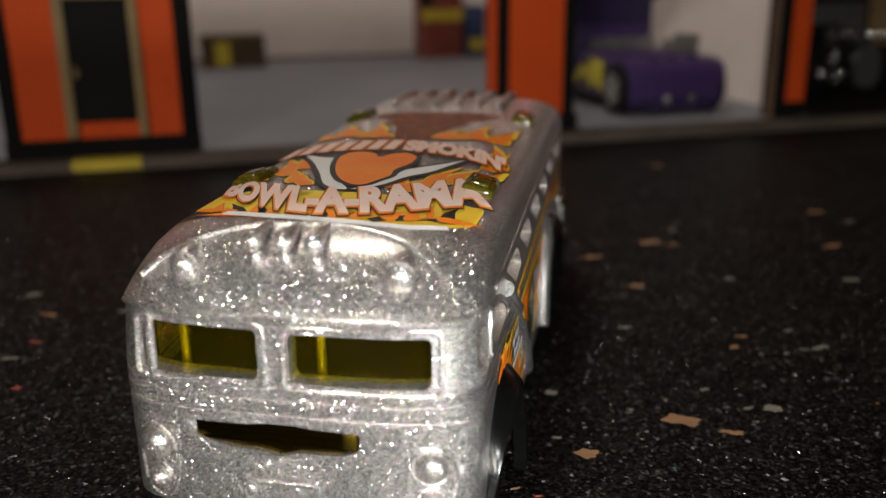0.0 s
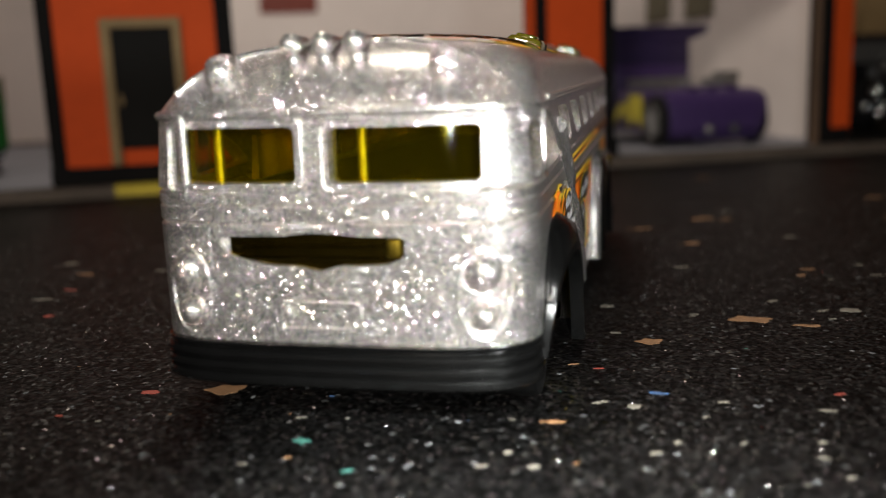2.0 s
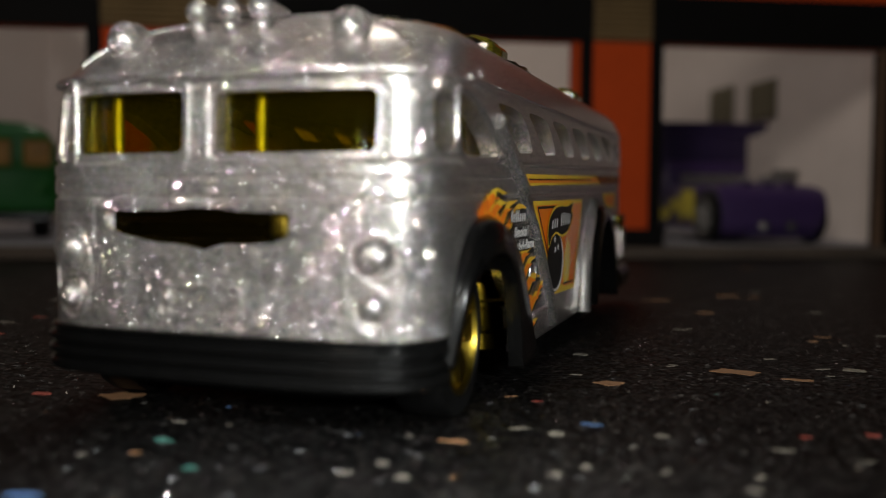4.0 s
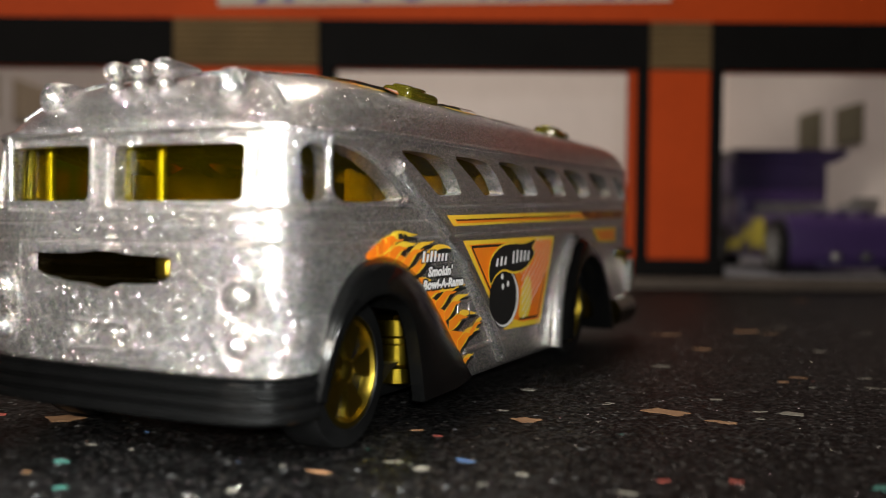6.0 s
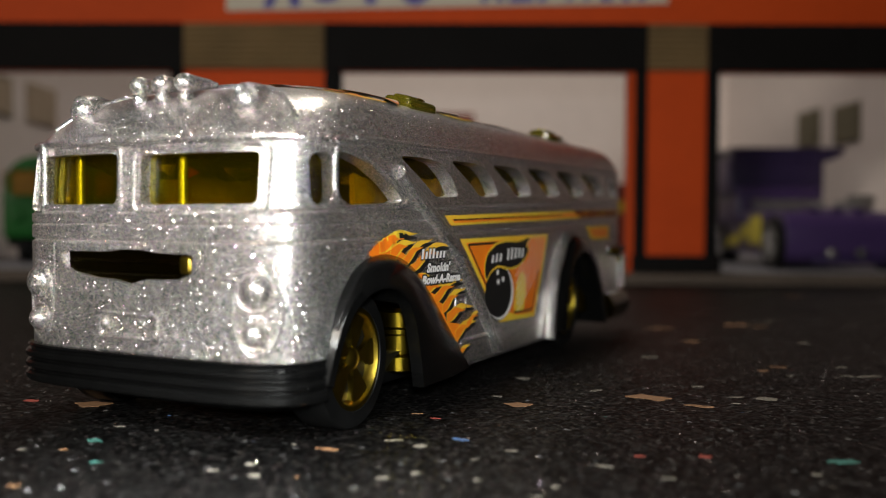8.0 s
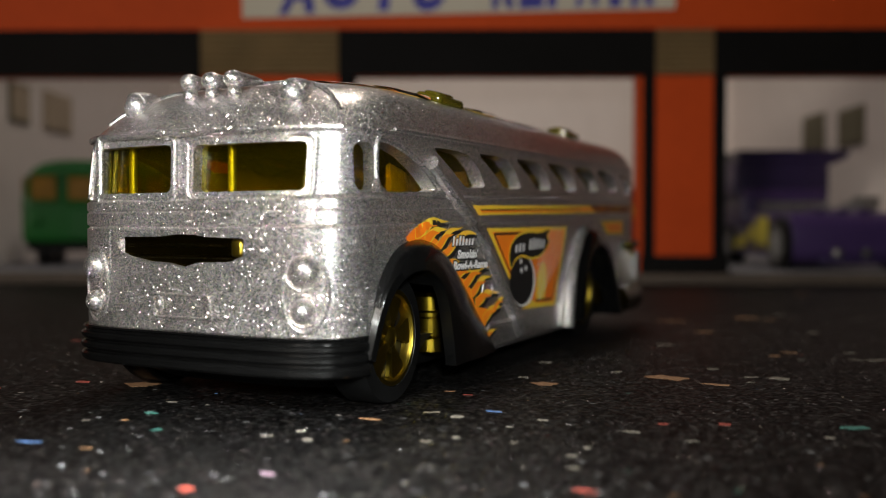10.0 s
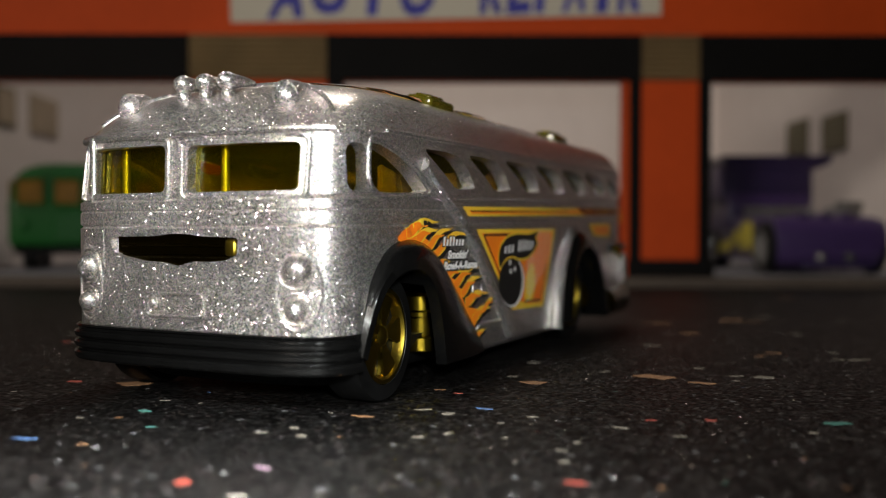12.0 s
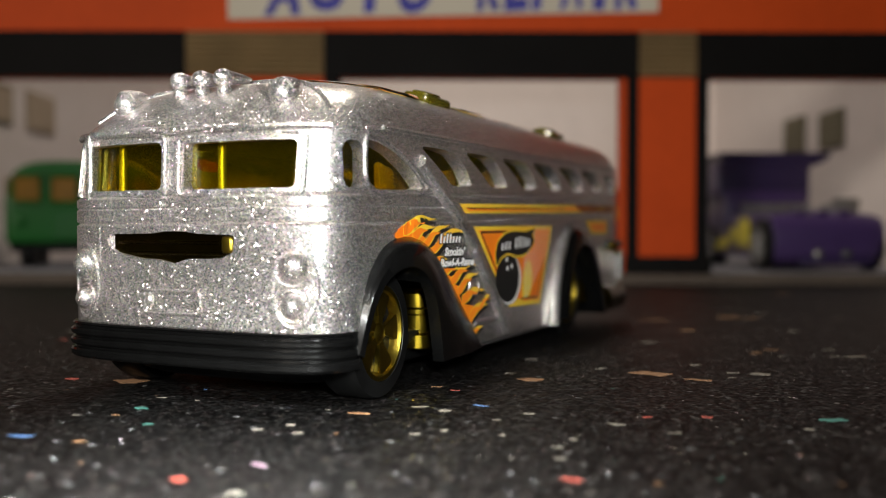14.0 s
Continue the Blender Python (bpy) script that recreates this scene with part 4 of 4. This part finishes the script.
    decal("rear_panel_decal", [[(73.6, 15.7), (83.4, 15.9), (83.4, 14.5), (76.0, 14.5)]], DECAL_ORANGE, side(0.09), "", 3)

roof = lambda lift: (lambda x, y: on_roof(x, y, lift))
rng = random.Random(11)
decal("roof_decal", [smooth_poly([(-12.6, 14.2), (-10.6, 12.6), (-8.2, 11.4), (-4, 10.3), (0.3, 9.9), (4.5, 9.6), (7.7, 9.8), (10.4, 11.0), (12.2, 12.6), (12.3, 18.6), (11.0, 17.6), (7.0, 14.0), (2.8, 12.6), (-2.1, 12.6), (-7, 14.6), (-12.4, 20)], 1)], DECAL_YELLOW, roof(0.04), "yellow band at the roof front")
lip = []
for k in range(34):
    x = -10.6 + 0.62 * k
    y = 9.7 + 0.022 * x * x + rng.uniform(0, 1.0)
    lip.append((x, y, rng.uniform(2.2, 4.6), 90 - 5.0 * x + rng.uniform(-50, 50), rng.uniform(0.7, 1.3), rng.uniform(-40, 40)))
stacked(lip[::3], 0.0, roof, 0.06, DECAL_BLACK, "roof_flame")
stacked([*lip[1::3], *lip[2::3]], 0.0, roof, 0.10, DECAL_ORANGE, "roof_flame", "orange roof flame")
WHITE_EDGE = [(-8.4, 10.6), (-4, 9.5), (0.3, 9.1), (4.5, 8.8), (7.7, 9.0), (10.6, 10.3), (10.3, 11.0), (7.6, 9.8), (4.5, 9.65), (0.3, 9.95), (-4, 10.4), (-8.1, 11.5)]
decal("roof_decal", [WHITE_EDGE], DECAL_WHITE, roof(0.18), "pale edge of the print")
fire([along(-7.2, 25.0, -11.2, 31.5, 2.2, 25), along(-8.2, 26.5, -11.8, 35.5, 1.8, -25), along(-6.8, 28.0, -8.6, 35.4, 2.0, 30), along(-5.6, 21.8, -8.6, 27.0, 2.2, -30), along(-4.4, 20.4, -6.2, 27.0, 1.6, 35), along(-9.6, 23.0, -12.3, 28.0, 1.6, 20)], roof, 0.05, "roof_flame", "orange roof flame", 2, 0.4)
fire([along(3.6, 20.4, 5.0, 26.5, 2.2, 30), along(5.2, 21.4, 7.6, 28.6, 2.4, -30), along(6.6, 22.8, 8.6, 31.4, 2.4, 25), along(8.2, 24.4, 10.4, 31.6, 2.0, 30), along(9.6, 25.6, 12.2, 34.0, 2.0, -25), along(4.4, 19.8, 9.0, 24.4, 2.2, 10)], roof, 0.05, "roof_flame", "orange roof flame", 2, 0.4)
fire([along(10.4, 32.0, 12.3, 38.5, 1.7, 25), along(10.6, 36.5, 9.0, 45.2, 1.8, -30), along(11.6, 34.0, 12.0, 42.0, 1.4, 20)], roof, 0.05, "roof_flame", "orange roof flame", 2, 0.4)
for sx in (1, -1):
    fire([along(sx * 3.0, 45.5, sx * 5.6, 53.0, 2.2, 25), along(sx * 5.0, 46.0, sx * 6.8, 56.5, 2.4, -30), along(sx * 7.0, 46.4, sx * 8.6, 56.0, 2.4, 30), along(sx * 8.6, 46.0, sx * 10.8, 56.8, 2.2, -25), along(sx * 9.8, 45.4, sx * 11.6, 51.0, 1.8, 20), along(sx * 3.4, 46.2, sx * 9.6, 48.2, 2.4, 10)], roof, 0.08, "roof_flame", "orange roof flame", 2, 0.6)
decal("roof_tint", [smooth_poly([(-2.2, 44.6), (2.6, 44.6), (2.8, 50), (3.4, 54), (5.8, 56), (4.0, 58), (7.6, 61), (8.0, 66), (-8.2, 66), (-8.4, 61.5), (-5.0, 59), (-6.2, 56), (-3.6, 54), (-3.0, 50)], 1)], DECAL_COPPER, roof(0.04), "faded copper print", 2)
HEAD = smooth_poly([(-3.0, 25.2), (-4.2, 29.4), (-4.9, 33.4), (-4.4, 35.6), (-2.9, 36.0), (-1.4, 34.8), (-0.7, 32.8), (0.2, 35.1), (1.7, 35.9), (3.2, 33.9), (3.2, 30.4), (2.2, 27.2), (2.6, 24.6), (1.8, 22.4), (1.2, 20.4), (0.1, 20.2), (-1.5, 21.9)], 2)
HORN_A = smooth_poly([(-9.6, 35.8), (-7.0, 33.4), (-5.4, 33.0), (-4.3, 29.4), (-3.4, 25.2), (-1.4, 21.4), (0.2, 18.6), (-1.2, 18.6), (-2.9, 20.8), (-4.8, 25.9), (-6.9, 30.7)], 2, 0.15)
HORN_B = smooth_poly([(0.2, 18.4), (1.4, 20.4), (2.0, 22.6), (2.8, 25.0), (3.2, 27.6), (5.1, 29.9), (8.2, 34.4), (7.0, 31.0), (5.8, 27.4), (4.0, 24.6), (2.6, 20.6)], 2, 0.15)


for k, (shape, colour, lab) in enumerate(((HORN_A, DECAL_WHITE, "white horn shape"), (HORN_B, DECAL_WHITE, "white horn shape"), (HEAD, DECAL_ORANGE, "plain orange heart-shaped crest"))):
    decal("crest_outline", [grown(shape, 0.55)], DECAL_BLACK, roof(0.17 + 0.04 * k), "black crest outline")
    decal("roof_crest", [shape], colour, roof(0.19 + 0.04 * k), lab)
def arched(word, size, width, y0, bow, material, lift, bold, x0=0.0, slant=0.0):
    bm = text_flat(word, size, width, bold)
    for v in bm.verts:
        x = v.co.x - width / 2 + x0
        lean = slant * v.co.y
        v.co.y = y0 + v.co.y - bow * (x / 11.5) ** 2
        v.co.x = x + lean
    return part("lettering", drape(bm, roof(lift), 1.5), material, bus, "arched roof lettering", angle=60)


for off, mt, lift in ((0.5, DECAL_BLACK, 0.29), (0.3, DECAL_ORANGE, 0.31), (0.0, DECAL_PINK, 0.34)):
    arched("BOWL-A-RAMA", 10.6, 23.4 + off, 11.0 - off / 2, -7.4, mt, lift, 0.56 + 0.9 * off, 0.7, -0.28)
    arched("SMOKIN'", 7.4, 11.4 + off, 37.2 - off / 2, 4.2, mt, lift, 0.46 + 0.9 * off, 6.6, -0.12)
for k in range(7):
    x0 = -11.6 + 1.72 * k
    y0 = 37.2 - 3.3 * ((x0 + 0.6) / 11.5) ** 2
    for off, mt, lift in ((0.34, DECAL_BLACK, 0.29), (0.2, DECAL_ORANGE, 0.31), (0.0, DECAL_PINK, 0.34)):
        decal("lettering_bar", [[(x0 - off, y0 - 1.5 * off), (x0 + 1.1 + off, y0 - 1.5 * off), (x0 + 1.1 + off, y0 + 5.4 + 1.5 * off), (x0 - off, y0 + 5.4 + 1.5 * off)]], mt, roof(lift), "" if off else "plain pinkish bar")

# ---- things in the garage ----
def toy_wheel(parent, x, y, r, w, s, hub=CHROME):
    place = Matrix.Translation((x, y, r)) @ Matrix.Rotation(s * radians(90), 4, "Y")
    t = part("wheel", lathe([(r * 0.5, -w / 2), (r * 0.94, -w / 2), (r, -w / 2 + 0.5), (r, w / 2 - 0.5), (r * 0.94, w / 2), (r * 0.6, w / 2)], 28, place), RUBBER, parent)
    rim = lathe([(r * 0.62, w / 2 - 0.6), (r * 0.6, w / 2 + 0.1), (r * 0.45, w / 2 - 0.4), (r * 0.12, w / 2 - 0.3), (0.05, w / 2 + 0.1)], 24)
    for k in range(6):
        a = math.pi * k / 3
        tube([(math.cos(a) * r * 0.1, math.sin(a) * r * 0.1, w / 2 - 0.1), (math.cos(a) * r * 0.56, math.sin(a) * r * 0.56, w / 2 - 0.1)], 0.5, False, 6, rim)
    rim.transform(place)
    part("rim", rim, hub, t)


truck = thing("toy_truck", at_mm(146.8, 264, SLAB), "purple toy truck with yellow flames inside the garage", "toy truck")
nose = loft([[(x, 10 + 9.0 * k * math.copysign(abs(math.cos(a)) ** 0.75, math.cos(a)), 10.2 + 8.4 * k * math.copysign(abs(math.sin(a)) ** 0.75, math.sin(a))) for a in np.linspace(0, 2 * math.pi, 33)[:-1]]
             for x, k in ((-16.6, 0.7), (-16.4, 0.97), (-15, 1.0), (12, 1.0), (16.2, 0.97), (18.4, 0.88), (19.4, 0.62))])
part("hood", nose, PURPLE, truck, "rounded purple front hood")
for x0 in (-8, -1, 6):
    part("hood_rib", box(None, x0, x0 + 2.6, 4, 15, 17.8, 19.4, 0.6, 2), PURPLE, truck)
part("bumper", box(None, -9, 14, 0.2, 3, 2.0, 4.4, 0.8, 2), PURPLE_DARK, truck, "dark chin under the hood")
part("body", box(None, -18, 15, 14, 80, 4, 18.6, 2, 2), PURPLE, truck)
part("cab", box(None, -19.5, 10, 40, 66, 14, 27, 1.5, 2), PURPLE, truck)
part("windscreen", box(None, -14, 11, 39.2, 40.3, 17.8, 22.6, 0.4), STEEL, truck, "low grey windscreen")
part("engine", box(box(None, 12, 20.5, 24, 36, 17, 22, 1.0, 2), 15, 21.5, 25, 33, 21, 24, 0.8, 2), STEEL, truck, "grey metal engine")
part("roof_box", box(None, -20.5, 11.5, 42, 68, 23, 39, 1.6, 3), PURPLE_DARK, truck, "dark purple box over the cab")
part("roof_panel", box(None, -21.2, -20.4, 44, 66, 25, 37, 0.5, 2), PURPLE, truck)
part("visor", prism([(-20.9, 38.6), (-20.9, 40.8), (18.0, 40.8), (17.4, 38.4), (13, 36.2), (10, 35.6)], 1, 41, 66), PURPLE_DARK, truck, "overhanging visor")
for sx in (-1, 1):
    toy_wheel(truck, sx * 17.2, 10, 8.4, 3, sx, RIM_GREY)
    toy_wheel(truck, sx * 16, 62, 8.0, 6, sx)
    part("headlight", ball(4.5 * sx + 1.5, 1.2, 5.4, 1.7, 1.4, 1.7), STEEL if sx < 0 else GREY_GLASS, truck, "small lamp")
for k, (mt, grow) in enumerate(((DECAL_BLACK, 0.5), (FLAME_YELLOW, 0.0))):
    fl = flat([grown(smooth_poly([(18.5, 17.6), (24, 16.4), (28, 17.6), (31, 13.6), (37, 14.6), (40, 10.6), (50, 10.4), (55, 7.4), (66, 6.6), (56, 5.0), (48, 7.4), (42, 6.2), (37, 10.4), (32, 9.6), (29, 5.6), (25, 9.8), (21, 7.0), (18.5, 6.0)], 1), grow)])
    for v in fl.verts:
        v.co = Vector((-18.2 - 0.1 * k, v.co.x, v.co.y))
    part("flame_decal", fl, mt, truck, "yellow flame" if k else "")

green = thing("toy_bus_green", at_mm(-96.5, 292, SLAB, 15), "green toy bus with amber windows inside the garage", "toy bus")
part("body", box(None, -24, 24, 0, 46, 7.5, 25, 3.0, 4), GREEN, green, "green enamel body")
dome = loft([[(23.6 * k * math.copysign(abs(math.cos(a)) ** 0.5, math.cos(a)), y, 22 + 14.6 * k * abs(math.sin(a)) ** 0.55) for a in np.linspace(0, math.pi, 25)] for y, k in ((0.4, 0.9), (1.6, 0.97), (5, 1.0), (40, 1.0), (44.5, 0.95), (45.6, 0.88))])
part("roof", dome, GREEN, green, "rounded green roof")
part("visor", box(None, -21, 21, -0.8, 2, 31.2, 32.4, 0.5, 2), GREEN, green)
part("belt", box(None, -24.2, 24.2, -0.5, 45, 20.6, 21.6, 0.4, 2), GREEN, green)
for x0 in (-21, -9.4, 2.2, 13.6):
    pane = part("window", box(None, x0, x0 + 8.4, -0.4, 1, 22.4, 30.8, 0.6), SMOKE_AMBER, green, "amber window")
    part("window_frame", tube([(x, -0.4, z) for x, z in round_rect(x0 - 0.2, x0 + 8.6, 22.2, 31.0, 1.0)], 0.35), GREEN, pane)
part("door_panel", box(None, -9.5, 1, -0.5, 1, 9.5, 19.8, 0.4), GREEN, green)
part("bumper", box(None, -22, 22, -1.2, 0.5, 5.4, 8.4, 0.5), BLACK_PLASTIC, green)
for x0 in (-19, 19):
    part("headlight", ball(x0, -0.2, 15.5, 2.0, 1.0, 2.0), GREEN, green)
    toy_wheel(green, x0 * 0.95, 12, 5.5, 5, 1 if x0 > 0 else -1, GREY_GLASS)
    toy_wheel(green, x0 * 0.95, 33, 5.5, 5, 1 if x0 > 0 else -1, GREY_GLASS)
    for k in range(3):
        part("window_side", box(None, x0 * 1.262 - 0.4, x0 * 1.262 + 0.4, 5 + 13 * k, 15.5 + 13 * k, 22.4, 30.6, 0.3), SMOKE_AMBER, green, "amber window")

car = thing("toy_car_black", at_mm(232, 276, SLAB), "black toy hot rod with chrome lamps beside the garage", "toy car")
part("body", box(None, -14, 16, 6, 62, 4, 19, 3.5, 4), BLACK_GLOSS, car)
part("cab", box(None, -19, 19, 28, 54, 17, 36, 4, 4), BLACK_GLOSS, car, "tall black cab")
part("windscreen", box(None, -15, 15, 27.4, 28.4, 25, 33, 1.0, 2), GREY_GLASS, car, "dark windscreen")
part("grille", prism(smooth_poly([(-5, 4), (-5, 17), (0, 20), (5, 17), (5, 4)], 2), 1, 4.5, 8), GREY_GLASS, car, "dark grille")
part("engine", box(box(None, -5, 5, 10, 24, 17, 24, 1.2, 2), -3, 3, 12, 20, 24, 28, 1, 2), GREY_GLASS, car, "dark engine block")
for sx in (-1, 1):
    part("fender", ball(sx * 19, 14, 9, 6.5, 13, 8.5), BLACK_GLOSS, car, "rounded black fender")
    for hx, hz, r in ((12.4, 23.2, 2.0), (2.4, 22.4, 1.7), (19.6, 15, 1.6), (14.0, 9.8, 1.5), (16.6, 7.4, 1.7)):
        part("headlight", ball(sx * hx, 2.5 if hz > 20 else 0.5, hz, r, r * 0.8, r), CHROME, car, "chrome headlight")
    part("lamp_bar", tube([(sx * 6, 4, 20), (sx * 10, 3.5, 22.5), (sx * 14, 3.5, 22.8)], 0.6, False), CHROME, car, "chrome lamp bracket")
    toy_wheel(car, sx * 17, 12, 7.8, 6, sx, GREY_GLASS)
    toy_wheel(car, sx * 16, 52, 8.4, 7, sx)

crate = thing("crate", at_mm(13, 483, SLAB), "brown card crate with a yellow label by the back wall", "crate")
part("box", box(None, -16, 16, -9, 9, 0, 16, 0.5), CRATE_BROWN, crate)
for z0 in (4.6, 10.2):
    part("slat_gap", box(None, -15.9, 15.9, -9.15, -8.9, z0, z0 + 0.7), CARD_BLACK, crate)
part("label", box(None, -9, -1.5, -9.3, -8.9, 1.5, 13), YELLOW_PAINT, crate, "yellow label")
cab = thing("tool_cabinet", at_mm(126, 497, SLAB), "red card tool cabinet with a yellow band by the back wall", "cabinet")
part("body", box(None, -12, 12, -8, 8, 0, 36, 0.6), RED_PAINT, cab)
part("band", box(None, -11, 12.2, -8.3, -7.9, 20, 26), YELLOW_PAINT, cab, "yellow band")
part("top", box(None, -12.2, -5, -8.4, -7.8, 28, 35), BLACK_CHASSIS, cab, "black corner")
drum = thing("drum", at_mm(146, 496, SLAB), "blue card drum beside the red cabinet", "drum")
part("body", lathe([(6.8, 0), (7, 0.5), (7, 27), (6.6, 27.6)], 24), BLUE_PAINT, drum)
part("label", box(None, -4, 5, -7.4, -6, 4, 10), YELLOW_PAINT, drum, "yellow label")
part("wall_poster", box(None, 10, 41, BACK - 0.8, BACK - 0.1, 68, 80), RED_PAINT, None, "dark red poster on the back wall", category="poster")

# ---- flecks in the floor ----
rng = random.Random(3)


def fleck_mesh(n, squash):
    bm = bmesh.new()
    pts = []
    for k in range(n):
        a = 2 * math.pi * k / n
        r = rng.uniform(0.5, 1.0) + (0.12 if k % 3 else -0.1)
        pts.append((0.55 * r * math.cos(a), 0.5 * squash * r * math.sin(a)))
    prism(smooth_poly(pts, 1, 0.18), 2, 0.0, 0.03, bm)
    for v in bm.verts:
        v.co *= MM
    me = bpy.data.meshes.new("fleck")
    bm.to_mesh(me)
    bm.free()
    return me


SHAPES = {c: [fleck_mesh(n, q) for n, q in ((13, 0.75), (15, 0.42), (12, 0.6), (14, 0.38))] for c in FLECK}
for c in FLECK:
    for me in SHAPES[c]:
        me.materials.append(FLECK[c])


def fleck(c, x, y, size, k):
    ob = new("fleck", SHAPES[c][k % 4])
    ob.parent = floor
    ob.location = (x * MM, y * MM, 0.00001)
    ob.rotation_euler = (0, 0, rng.uniform(-0.5, 0.5) - 0.25)
    ob.scale = (size * 1.1, size * 1.1, 1)
    return ob


BEIGE_CHIPS = [(36.9, 92.6, 1.7), (44.2, 86, 0.8), (33.4, 82.2, 1.2), (57.6, 82.6, 1.4), (60.3, 81.7, 2.3), (76.7, 95.4, 2.6), (99.1, 117.9, 3), (54.6, 109.3, 2.1), (80.4, 123.8, 1.8), (76.3, 101.8, 1.4), (55.1, 88.3, 1.4), (56.5, 79.4, 0.8), (85.8, 152.8, 1.8), (98, 147.6, 1.3), (122.6, 148.3, 2.5), (-15.7, 136.3, 2.3), (-30.5, 148, 2.3), (24.3, 63.8, 1.3), (33.4, 60.8, 1), (39.9, 56.7, 1.3), (26.5, 62.1, 1.2), (0.7, 67.9, 0.9), (-3.9, 60.1, 0.7), (-15.2, 72.3, 0.5), (4.3, 66.6, 0.4), (16.5, 62.4, 0.5)]
TAN_CHIPS = [(48.7, 82.1, 4.7), (52.7, 78, 2.8), (35.3, 78.1, 2.9), (63.4, 141.1, 4.5), (77.7, 146.6, 5), (81, 144.2, 2.9), (64.3, 124.9, 2.9), (108.7, 134.9, 4.2), (121, 156.6, 3.6), (68.8, 101.8, 2), (65.9, 98.8, 1.5), (-26.7, 137.9, 3.1), (111.1, 208.3, 3.8), (25.8, 73.8, 1.1), (-5.3, 76.9, 3.8), (19.4, 60.9, 1.8), (-0.7, 60.2, 0.7), (0.1, 50.8, 0.9)]
RED_CHIPS = [(10.2, 40.9, 1.2), (-27, 127.1, 2), (-11.8, 78.3, 1.8), (-18.6, 74.6, 0.7), (-26.7, 111.9, 1.5), (27.5, 71.9, 0.8), (43, 59.5, 1), (34.1, 40.9, 1.5), (48, 59.5, 1.2)]
BLUE_CHIPS = [(29.5, 64.3, 1.6), (3.6, 72.2, 0.5), (-4.9, 52.6, 2.3)]
TEAL_CHIPS = [(0.5, 63.0, 1.4), (57.7, 58.4, 2.5), (3.1, 56.7, 1)]
PINK_CHIPS = [(14.4, 44.3, 1.4)]
SMALL_BEIGE = [(26.4, 54.5, 0.7), (34.3, 49.2, 0.8), (24.1, 53.3, 0.9), (12.1, 54.8, 0.9), (15.4, 53.6, 0.9), (43.7, 85.4, 0.7), (67.7, 95.6, 0.7), (30.6, 58.3, 0.6), (54.4, 54.9, 0.8), (43.8, 53.7, 0.9), (30.6, 53.0, 0.6), (34.1, 46.1, 0.7), (35.8, 51.5, 0.6), (74.3, 95.6, 1.3), (14.1, 37.9, 1.2), (26.3, 61.7, 0.7), (14.4, 56.4, 0.8), (-29.5, 122.0, 2.3)]
count = 0
for c, rows in (("beige", BEIGE_CHIPS), ("tan", TAN_CHIPS), ("red", RED_CHIPS), ("blue", BLUE_CHIPS), ("teal", TEAL_CHIPS), ("pink", PINK_CHIPS), ("beige", SMALL_BEIGE)):
    for x, y, size in rows:
        fleck(c, x, y, size, count)
        count += 1


def scatter(c, n, size0, size1, seed):
    """Small flecks strewn over the rest of the floor, joined."""
    r = random.Random(seed)
    bm = bmesh.new()
    for _ in range(n):
        x, y = r.uniform(-120, 230), r.uniform(15, 234)
        d = r.uniform(size0, size1)
        a0, m = r.uniform(0, 6.28), r.randint(4, 6)
        vs = [bm.verts.new((x + d * r.uniform(0.5, 1) * math.cos(a0 + 6.28 * k / m), y + 0.6 * d * r.uniform(0.5, 1) * math.sin(a0 + 6.28 * k / m), 0.02)) for k in range(m)]
        bm.faces.new(vs)
    part("fine_flecks", bm, FLECK[c], floor, "fine coloured flecks", kind="stuff")


scatter("grey", 3000, 0.06, 0.24, 9)
scatter("beige", 260, 0.08, 0.26, 1)
scatter("tan", 240, 0.10, 0.40, 2)
scatter("red", 60, 0.1, 0.35, 5)
scatter("blue", 50, 0.1, 0.35, 6)
scatter("teal", 50, 0.1, 0.35, 7)
